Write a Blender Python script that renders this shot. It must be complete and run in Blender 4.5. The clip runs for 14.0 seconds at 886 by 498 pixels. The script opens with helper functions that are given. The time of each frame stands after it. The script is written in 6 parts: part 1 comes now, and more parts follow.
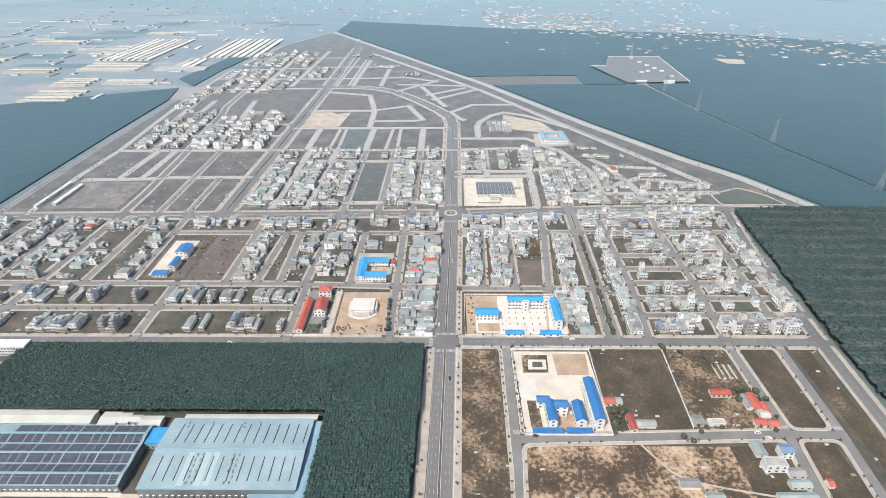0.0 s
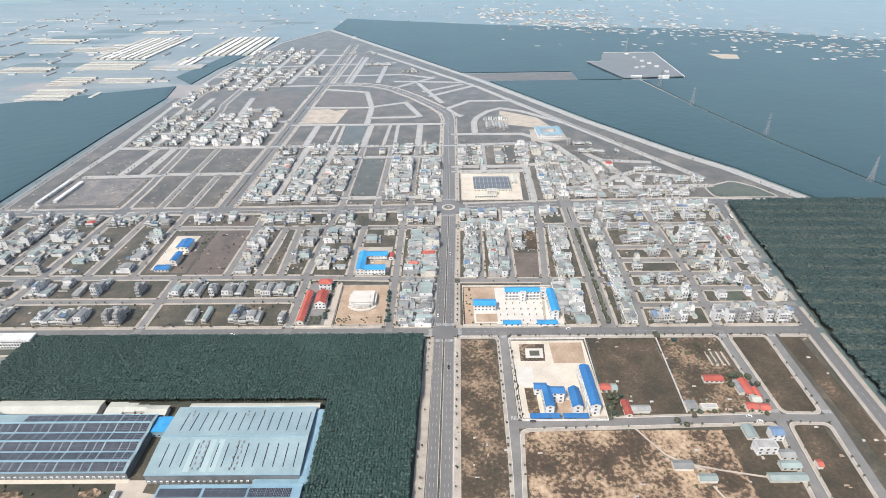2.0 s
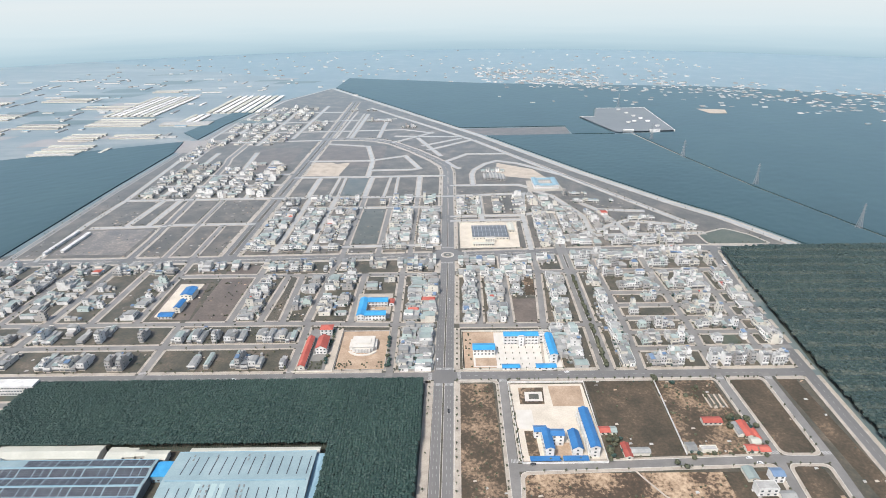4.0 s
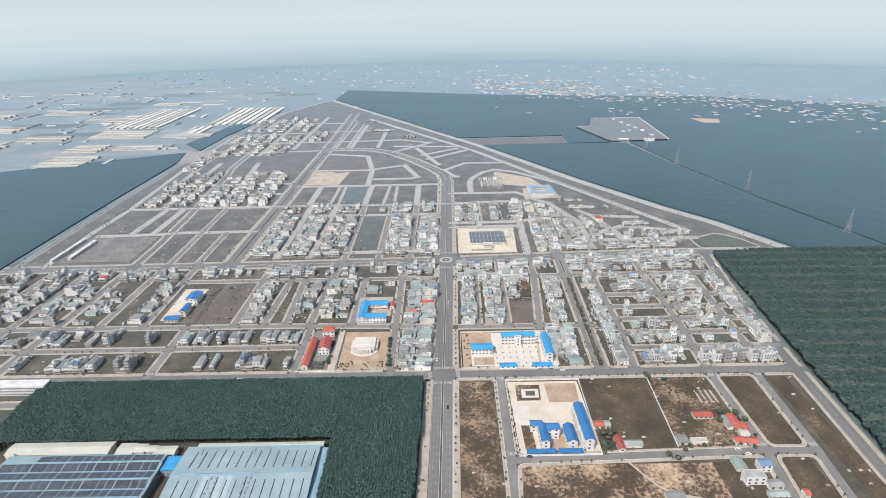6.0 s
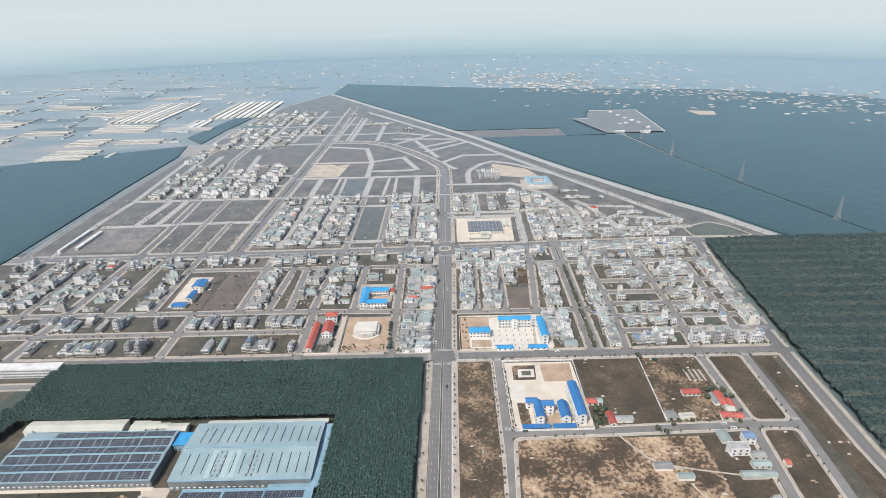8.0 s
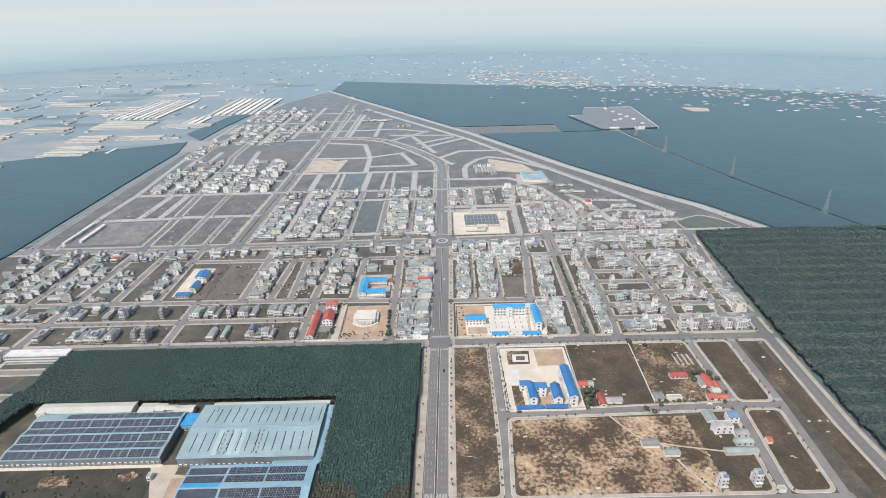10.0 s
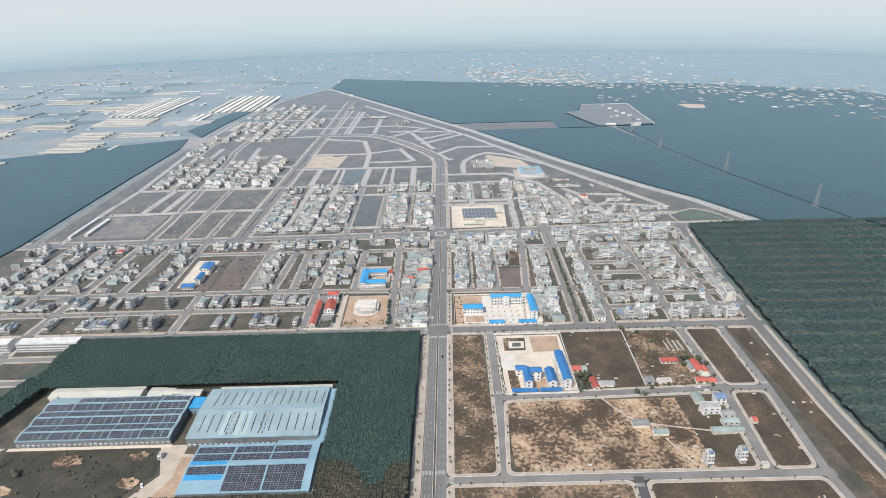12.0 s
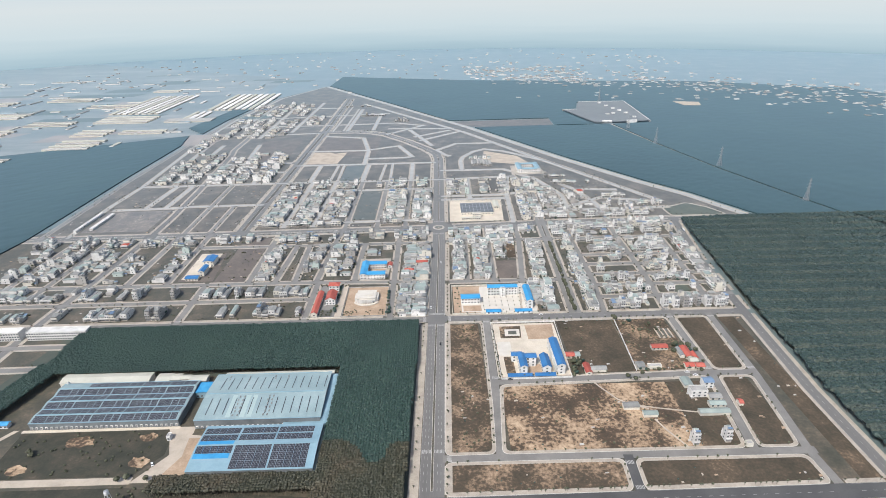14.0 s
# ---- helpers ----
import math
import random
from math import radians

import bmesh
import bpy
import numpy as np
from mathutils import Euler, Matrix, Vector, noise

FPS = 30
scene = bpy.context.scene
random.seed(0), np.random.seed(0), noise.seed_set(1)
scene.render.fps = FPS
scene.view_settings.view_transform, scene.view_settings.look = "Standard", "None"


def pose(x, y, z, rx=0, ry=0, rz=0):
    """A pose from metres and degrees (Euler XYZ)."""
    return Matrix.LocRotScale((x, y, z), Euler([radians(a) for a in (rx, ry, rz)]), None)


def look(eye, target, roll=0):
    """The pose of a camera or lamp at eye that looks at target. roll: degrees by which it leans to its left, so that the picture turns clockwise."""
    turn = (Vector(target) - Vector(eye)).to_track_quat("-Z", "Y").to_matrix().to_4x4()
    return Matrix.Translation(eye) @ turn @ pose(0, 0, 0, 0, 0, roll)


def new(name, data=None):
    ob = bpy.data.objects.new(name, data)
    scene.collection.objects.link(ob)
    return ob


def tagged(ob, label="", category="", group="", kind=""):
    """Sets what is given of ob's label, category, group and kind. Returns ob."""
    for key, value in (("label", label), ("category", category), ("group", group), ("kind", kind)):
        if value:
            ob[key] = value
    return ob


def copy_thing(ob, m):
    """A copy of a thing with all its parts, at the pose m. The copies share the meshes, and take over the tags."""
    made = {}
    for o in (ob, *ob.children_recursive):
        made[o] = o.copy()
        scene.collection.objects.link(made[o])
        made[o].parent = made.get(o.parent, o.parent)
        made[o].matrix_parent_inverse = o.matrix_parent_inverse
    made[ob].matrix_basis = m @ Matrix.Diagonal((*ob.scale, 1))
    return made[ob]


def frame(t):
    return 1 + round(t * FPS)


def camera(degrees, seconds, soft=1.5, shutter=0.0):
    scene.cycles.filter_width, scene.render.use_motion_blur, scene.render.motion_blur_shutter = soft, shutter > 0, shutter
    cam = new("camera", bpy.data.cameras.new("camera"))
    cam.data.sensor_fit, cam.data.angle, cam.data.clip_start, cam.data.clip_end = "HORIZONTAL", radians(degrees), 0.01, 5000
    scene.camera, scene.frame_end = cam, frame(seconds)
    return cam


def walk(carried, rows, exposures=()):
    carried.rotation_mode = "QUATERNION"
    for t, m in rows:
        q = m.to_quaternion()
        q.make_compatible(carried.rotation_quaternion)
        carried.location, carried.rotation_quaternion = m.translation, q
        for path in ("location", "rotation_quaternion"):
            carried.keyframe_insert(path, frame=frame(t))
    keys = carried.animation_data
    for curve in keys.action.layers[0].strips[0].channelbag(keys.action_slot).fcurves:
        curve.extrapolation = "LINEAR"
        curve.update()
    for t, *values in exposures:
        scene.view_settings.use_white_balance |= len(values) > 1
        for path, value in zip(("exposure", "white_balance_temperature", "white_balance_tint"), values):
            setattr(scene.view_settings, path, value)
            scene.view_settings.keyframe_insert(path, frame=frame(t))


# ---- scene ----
cam = camera(77.2, 14.0, soft=0.5)
PATH = [
    (0, (1.934, -402.11, 333.832), (1.922, -400.376, 332.835), -0.1),
    (0.5, (1.645, -404.624, 333.842), (1.636, -402.892, 332.843), -0.2),
    (1, (1.452, -407.227, 333.855), (1.447, -405.496, 332.853), -0.2),
    (1.5, (1.386, -410.047, 333.872), (1.382, -408.317, 332.868), -0.3),
    (2, (1.384, -413.146, 333.889), (1.381, -411.416, 332.885), -0.4),
    (2.5, (1.43, -416.527, 333.903), (1.427, -414.8, 332.895), -0.5),
    (3, (1.514, -420.219, 333.92), (1.511, -418.494, 332.909), -0.5),
    (3.2, (1.548, -421.8, 333.93), (1.548, -420.074, 332.919), -0.5),
    (3.5, (1.597, -424.232, 333.944), (1.594, -422.478, 332.983), -0.6),
    (3.7, (1.621, -426.048, 333.938), (1.62, -424.267, 333.028), -0.6),
    (4.3, (1.67, -431.9, 333.84), (1.67, -430.065, 333.044), -0.7),
    (5.0, (1.71, -439.2, 333.69), (1.71, -437.362, 332.901), -0.8),
    (5.8, (1.759, -447.454, 333.496), (1.764, -445.62, 332.7), -0.9),
    (6, (1.779, -449.554, 333.482), (1.784, -447.721, 332.684), -0.9),
    (6.5, (1.837, -454.91, 333.44), (1.841, -453.078, 332.637), -0.9),
    (7, (1.88, -460.327, 333.397), (1.885, -458.498, 332.59), -1.0),
    (7.5, (1.897, -465.731, 333.353), (1.903, -463.903, 332.541), -1.0),
    (8, (1.904, -471.04, 333.298), (1.912, -469.213, 332.482), -1.1),
    (10.5, (2.051, -497.113, 332.642), (2.069, -495.29, 331.82), -1.0),
    (11, (2.126, -502.161, 332.593), (2.144, -500.338, 331.77), -1.0),
    (11.5, (2.219, -507.103, 332.562), (2.239, -505.281, 331.737), -1.1),
    (12, (2.317, -512.011, 332.53), (2.338, -510.191, 331.703), -1.1),
    (12.5, (2.397, -516.935, 332.503), (2.419, -515.116, 331.673), -1.1),
    (13, (2.459, -521.913, 332.48), (2.482, -520.094, 331.65), -1.1),
    (13.5, (2.505, -526.938, 332.471), (2.53, -525.119, 331.64), -1.1),
    (14, (2.528, -531.965, 332.467), (2.554, -530.146, 331.635), -1.1),
]
walk(cam, [(t, look(eye, target, roll)) for t, eye, target, roll in PATH], exposures=[(0, 0.66), (3.7, 0.65), (5.8, 0.49), (11, 0.47), (14, 0.50)])

# ---- world, sun, distance ----
world = bpy.data.worlds.new("hazy_sky")
scene.world = world
world.use_nodes = True
wn = world.node_tree.nodes
sky = wn.new("ShaderNodeTexSky")
sky.sky_type, sky.sun_disc = "NISHITA", False
SUN_EL, SUN_AZ = 52.0, 215.0   # degrees above the horizon; clockwise from north (+y)
sky.sun_elevation, sky.sun_rotation = radians(SUN_EL), radians(SUN_AZ)
sky.air_density, sky.dust_density, sky.ozone_density = 1.2, 3.0, 1.5
wn["Background"].inputs["Strength"].default_value = 0.10
world.node_tree.links.new(sky.outputs[0], wn["Background"].inputs["Color"])
sun = new("sun", bpy.data.lights.new("sun", "SUN"))
sun.data.energy, sun.data.angle, sun.data.color = 2.85, radians(2.5), (1.0, 0.97, 0.93)
sun.matrix_world = look((0, 0, 500), (-math.sin(radians(SUN_AZ)) * 100, -math.cos(radians(SUN_AZ)) * 100, 500 - 100 * math.tan(radians(SUN_EL))))


# ---- materials ----
GR = 0.6  # roughness of dusty level ground


def surf(name, colours, scale=0.3, fine=3.0, rough=0.75, spec=0.6, metal=0.0, rand=0.0, island=0.0, bump=0.0, sheen=0.0, haze_tint=(0.68, 0.87, 1.0), stops=None, grit=0.35, world_space=True, stretch=None):
    """A procedural surface: colours blended over a coarse and a fine noise, with a spread from object to object or
    clump to clump. Its sheen imitates distance haze.
    """
    m = bpy.data.materials.new(name)
    m.use_nodes = True
    n, l = m.node_tree.nodes, m.node_tree.links
    b = n["Principled BSDF"]
    geo = n.new("ShaderNodeNewGeometry")
    source = geo.outputs["Position"]
    if not world_space:
        source = n.new("ShaderNodeTexCoord").outputs["Object"]
    if stretch:
        mp = n.new("ShaderNodeMapping")
        mp.inputs["Scale"].default_value = stretch
        l.new(source, mp.inputs["Vector"])
        source = mp.outputs["Vector"]
    big, small = n.new("ShaderNodeTexNoise"), n.new("ShaderNodeTexNoise")
    for t, s, d in ((big, scale, 6.0), (small, fine, 4.0)):
        t.inputs["Scale"].default_value, t.inputs["Detail"].default_value, t.inputs["Roughness"].default_value = s, d, 0.62
        l.new(source, t.inputs["Vector"])
    mix = n.new("ShaderNodeMath")
    mix.operation = "MULTIPLY_ADD"
    l.new(small.outputs["Fac"], mix.inputs[0])
    mix.inputs[1].default_value = grit
    base = n.new("ShaderNodeMath")
    base.inputs[1].default_value = 0.175 - 0.5 * grit
    l.new(big.outputs["Fac"], base.inputs[0])
    l.new(base.outputs[0], mix.inputs[2])
    ramp = n.new("ShaderNodeValToRGB")
    stops = stops or [0.45 + 0.45 * i / max(1, len(colours) - 1) for i in range(len(colours))]
    while len(ramp.color_ramp.elements) < len(colours):
        ramp.color_ramp.elements.new(0.5)
    for e, c, s in zip(ramp.color_ramp.elements, colours, stops):
        e.position, e.color = s, (*c, 1)
    l.new(mix.outputs[0], ramp.inputs[0])
    out = ramp.outputs[0]
    if rand or island:
        src = n.new("ShaderNodeObjectInfo").outputs["Random"] if rand else geo.outputs["Random Per Island"]
        amount = rand or island
        mr = n.new("ShaderNodeMapRange")
        mr.inputs["To Min"].default_value, mr.inputs["To Max"].default_value = 1 - amount, 1 + amount
        l.new(src, mr.inputs["Value"])
        mul = n.new("ShaderNodeVectorMath")
        mul.operation = "SCALE"
        l.new(out, mul.inputs[0])
        l.new(mr.outputs[0], mul.inputs["Scale"])
        out = mul.outputs[0]
    l.new(out, b.inputs["Base Color"])
    b.inputs["Roughness"].default_value, b.inputs["Metallic"].default_value = rough, metal
    b.inputs["Specular IOR Level"].default_value = spec
    # Blue sheen stands in for distance haze on surfaces seen at a slant
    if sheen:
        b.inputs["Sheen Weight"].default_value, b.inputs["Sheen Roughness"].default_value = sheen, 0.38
        b.inputs["Sheen Tint"].default_value = (*haze_tint, 1)
    if bump:
        bp = n.new("ShaderNodeBump")
        bp.inputs["Strength"].default_value, bp.inputs["Distance"].default_value = bump, 0.3
        l.new(small.outputs["Fac"], bp.inputs["Height"])
        l.new(bp.outputs[0], b.inputs["Normal"])
    return m


def glow(name, colour, strength):
    m = bpy.data.materials.new(name)
    m.use_nodes = True
    b = m.node_tree.nodes["Principled BSDF"]
    b.inputs["Base Color"].default_value = (0, 0, 0, 1)
    b.inputs["Emission Color"].default_value, b.inputs["Emission Strength"].default_value = (*colour, 1), strength
    b.inputs["Specular IOR Level"].default_value = 0
    return m


# Far land's base lifted to blue-grey and fully sheened to imitate haze
M_ground = surf("hazed_scrub_land", [(0.062, 0.095, 0.094), (0.090, 0.122, 0.116), (0.135, 0.152, 0.140), (0.25, 0.24, 0.21)], 0.011, 0.07, 0.6, sheen=1.0, stops=[0.45, 0.66, 0.78, 0.95])
M_scrub = surf("dry_scrub_plot", [(0.036, 0.036, 0.022), (0.064, 0.057, 0.037), (0.105, 0.083, 0.056), (0.20, 0.155, 0.11)], 0.045, 0.4, 0.65, sheen=0.45, stops=[0.45, 0.64, 0.78, 0.95], grit=0.5)
# Paler, stronger-sheen copy of the scrub plot that paints haze on farther ground
M_scrubhazed = surf("hazed_pale_scrub", [(0.058, 0.050, 0.037), (0.092, 0.079, 0.060), (0.140, 0.115, 0.088), (0.26, 0.21, 0.16)], 0.03, 0.3, 0.6, sheen=0.6, stops=[0.45, 0.64, 0.78, 0.95], grit=0.5)
# Pale rubble tones; the strong blue sheen imitates distance haze
M_mess = surf("pale_rubble_heaps", [(0.085, 0.070, 0.055), (0.15, 0.118, 0.09), (0.30, 0.235, 0.18)], 0.05, 0.35, 0.65, sheen=0.9, grit=0.8)
M_fallow = surf("brown_fallow_plot", [(0.078, 0.058, 0.044), (0.120, 0.090, 0.067), (0.18, 0.14, 0.105)], 0.04, 0.4, 0.6, sheen=0.6, grit=0.6)
M_grass = surf("green_grass_plot", [(0.042, 0.046, 0.030), (0.074, 0.070, 0.047), (0.125, 0.105, 0.075)], 0.05, 0.4, 0.6, sheen=1.0)
M_lawn = surf("green_lawn", [(0.048, 0.058, 0.036), (0.072, 0.082, 0.050), (0.115, 0.105, 0.072)], 0.05, 0.4, 0.6, sheen=0.6, grit=0.7)
M_rubble = surf("sandy_rubble_lot", [(0.044, 0.034, 0.021), (0.080, 0.053, 0.033), (0.27, 0.185, 0.115), (0.50, 0.37, 0.25)], 0.032, 0.30, 0.75, stops=[0.45, 0.625, 0.70, 0.88], grit=0.75)
M_weedy = surf("weedy_brown_lot", [(0.034, 0.029, 0.017), (0.060, 0.047, 0.030), (0.100, 0.072, 0.046), (0.24, 0.165, 0.105)], 0.035, 0.4, 0.75, stops=[0.43, 0.64, 0.80, 0.96], grit=0.65)
M_half = surf("half_bare_lot", [(0.042, 0.034, 0.021), (0.074, 0.054, 0.034), (0.20, 0.138, 0.088), (0.42, 0.30, 0.20)], 0.04, 0.35, 0.75, stops=[0.44, 0.66, 0.76, 0.95], grit=0.75)
M_sand = surf("raw_sandy_soil", [(0.28, 0.20, 0.135), (0.38, 0.275, 0.19), (0.48, 0.365, 0.265)], 0.06, 0.6, 0.65, grit=0.7)
M_asphalt = surf("worn_asphalt", [(0.115, 0.110, 0.103), (0.150, 0.143, 0.134), (0.19, 0.18, 0.168)], 0.03, 0.9, 0.6, sheen=0.5, stretch=(1, 0.15, 1))
M_newasphalt = surf("fresh_dark_asphalt", [(0.060, 0.058, 0.057), (0.080, 0.077, 0.075), (0.105, 0.10, 0.096)], 0.04, 0.8, 0.6, sheen=0.3)
M_oldroad = surf("dusty_asphalt", [(0.145, 0.136, 0.124), (0.19, 0.178, 0.163), (0.24, 0.225, 0.205)], 0.05, 0.9, 0.6, sheen=0.6)
M_pave = surf("beige_paving", [(0.29, 0.25, 0.205), (0.385, 0.335, 0.275), (0.47, 0.41, 0.34)], 0.10, 1.0, 0.65, sheen=0.5, grit=0.6)
M_court = surf("pale_concrete_court", [(0.47, 0.41, 0.33), (0.57, 0.505, 0.415), (0.65, 0.585, 0.49)], 0.05, 0.8, 0.55, grit=0.6)
M_paleroad = surf("pale_concrete_road", [(0.29, 0.278, 0.258), (0.36, 0.345, 0.32), (0.43, 0.41, 0.38)], 0.05, 0.9, 0.55, sheen=0.7)
M_track = surf("pale_dirt_track", [(0.34, 0.29, 0.235), (0.44, 0.38, 0.31), (0.52, 0.45, 0.37)], 0.06, 0.8, 0.55)
M_line = surf("road_paint", [(0.32, 0.315, 0.30), (0.50, 0.49, 0.47)], 0.3, 2, 0.6)
M_kerb = surf("pale_kerb", [(0.5, 0.48, 0.44), (0.62, 0.59, 0.54)], 0.2, 2, 0.6)
M_forest = surf("plantation_leaves", [(0.015, 0.043, 0.035), (0.022, 0.055, 0.044), (0.032, 0.069, 0.053)], 0.02, 0.5, 0.6, island=0.1, sheen=0.22)
M_forestdry = surf("plantation_leaves_browning", [(0.030, 0.036, 0.022), (0.048, 0.049, 0.030), (0.085, 0.068, 0.042)], 0.03, 0.6, 0.6, island=0.12)
# East leaves: stronger blue sheen than in the west, imitating distance haze
M_foresteast = surf("plantation_leaves_hazed", [(0.017, 0.038, 0.034), (0.024, 0.048, 0.042), (0.036, 0.060, 0.050)], 0.015, 0.4, 0.6, island=0.06, sheen=0.42, haze_tint=(0.62, 0.86, 1.0))
# Leaf colour shifted blue, with blue sheen, to paint haze on far canopies
M_forestfar = surf("hazed_plantation_canopy", [(0.009, 0.036, 0.041), (0.014, 0.047, 0.053), (0.022, 0.058, 0.060)], 0.006, 0.14, 0.6, sheen=0.52, haze_tint=(0.62, 0.86, 1.0))
M_floor = surf("plantation_floor", [(0.040, 0.054, 0.040), (0.07, 0.076, 0.055)], 0.1, 1.0, 0.7, sheen=0.4)
M_leaf = surf("street_tree_leaves", [(0.050, 0.058, 0.034), (0.078, 0.085, 0.050), (0.12, 0.12, 0.075)], 0.2, 1.5, 0.7, island=0.3)
M_darkweed = surf("dark_green_weeds", [(0.018, 0.021, 0.013), (0.032, 0.033, 0.022), (0.058, 0.050, 0.034), (0.13, 0.10, 0.07)], 0.06, 0.6, 0.75, stops=[0.45, 0.62, 0.8, 0.95])
M_trunk = surf("bark", [(0.10, 0.08, 0.06), (0.18, 0.15, 0.115)], 0.5, 4, 0.9)
M_white = surf("white_render", [(0.47, 0.465, 0.45), (0.64, 0.63, 0.61), (0.76, 0.75, 0.73)], 0.14, 1.2, 0.7, rand=0.16)
M_cream = surf("cream_render", [(0.47, 0.445, 0.39), (0.58, 0.55, 0.485), (0.68, 0.645, 0.575)], 0.12, 1.2, 0.7, rand=0.12)
M_cement = surf("bare_cement", [(0.26, 0.25, 0.235), (0.36, 0.345, 0.325), (0.45, 0.43, 0.41)], 0.12, 1.2, 0.75, rand=0.15)
M_mint = surf("mint_render", [(0.40, 0.47, 0.44), (0.50, 0.57, 0.535)], 0.12, 1.2, 0.7, rand=0.1)
M_glass = surf("dark_window_glass", [(0.06, 0.07, 0.078), (0.12, 0.13, 0.14)], 0.5, 2, 0.15)
M_shade = surf("roller_shutter", [(0.16, 0.163, 0.165), (0.25, 0.253, 0.255)], 0.5, 4, 0.5)
M_rgrey = surf("pale_grey_sheet_roof", [(0.215, 0.217, 0.207), (0.285, 0.285, 0.270), (0.365, 0.362, 0.342)], 0.1, 1.0, 0.45, rand=0.25, sheen=0.15)
M_rdark = surf("weathered_sheet_roof", [(0.155, 0.160, 0.157), (0.21, 0.214, 0.208), (0.28, 0.282, 0.272)], 0.1, 1.0, 0.5, rand=0.22, sheen=0.15)
M_rgreen = surf("sea_green_sheet_roof", [(0.215, 0.265, 0.250), (0.28, 0.33, 0.308), (0.345, 0.39, 0.365)], 0.1, 1.0, 0.45, rand=0.18, sheen=0.15)
M_rblue = surf("blue_sheet_roof", [(0.10, 0.16, 0.25), (0.13, 0.20, 0.30), (0.18, 0.25, 0.35)], 0.08, 1.0, 0.4, rand=0.2, sheen=0.15)
M_rred = surf("red_tile_roof", [(0.30, 0.065, 0.048), (0.39, 0.09, 0.065), (0.46, 0.13, 0.095)], 0.1, 1.5, 0.6, rand=0.15)
M_slab = surf("roof_slab", [(0.28, 0.272, 0.256), (0.375, 0.365, 0.345), (0.48, 0.465, 0.44)], 0.15, 1.0, 0.65, rand=0.18, sheen=0.15)
M_steel = surf("galvanised_steel", [(0.35, 0.36, 0.37), (0.5, 0.51, 0.52)], 0.5, 3, 0.4, metal=0.5)
# Haze painted as a height ramp on a glowing ring that also lights the land
M_haze = glow("painted_haze_glow", (0.46, 0.62, 0.72), 1.0)
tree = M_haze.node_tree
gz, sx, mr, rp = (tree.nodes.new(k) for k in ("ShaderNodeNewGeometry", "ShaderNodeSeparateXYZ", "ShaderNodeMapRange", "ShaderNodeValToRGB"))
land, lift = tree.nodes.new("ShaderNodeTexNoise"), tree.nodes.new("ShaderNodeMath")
squeeze = tree.nodes.new("ShaderNodeMapping")   # painted as long level bands of far land and mist
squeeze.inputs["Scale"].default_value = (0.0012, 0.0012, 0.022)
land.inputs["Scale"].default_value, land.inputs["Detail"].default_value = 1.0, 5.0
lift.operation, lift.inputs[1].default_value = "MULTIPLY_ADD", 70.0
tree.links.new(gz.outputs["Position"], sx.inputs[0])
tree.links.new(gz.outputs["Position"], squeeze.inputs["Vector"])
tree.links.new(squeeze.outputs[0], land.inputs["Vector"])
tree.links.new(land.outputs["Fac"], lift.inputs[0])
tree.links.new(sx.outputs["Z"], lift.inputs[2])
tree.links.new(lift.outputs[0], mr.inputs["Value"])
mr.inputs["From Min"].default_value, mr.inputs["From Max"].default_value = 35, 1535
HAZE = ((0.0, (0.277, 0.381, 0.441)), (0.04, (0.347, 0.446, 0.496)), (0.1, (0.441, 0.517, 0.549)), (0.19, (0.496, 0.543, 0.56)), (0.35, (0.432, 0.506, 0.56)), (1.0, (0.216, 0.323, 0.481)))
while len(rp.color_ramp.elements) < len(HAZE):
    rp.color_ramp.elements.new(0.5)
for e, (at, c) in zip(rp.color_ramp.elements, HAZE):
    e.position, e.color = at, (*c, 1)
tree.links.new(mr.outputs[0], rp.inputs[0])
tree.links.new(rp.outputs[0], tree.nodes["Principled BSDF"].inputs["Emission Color"])


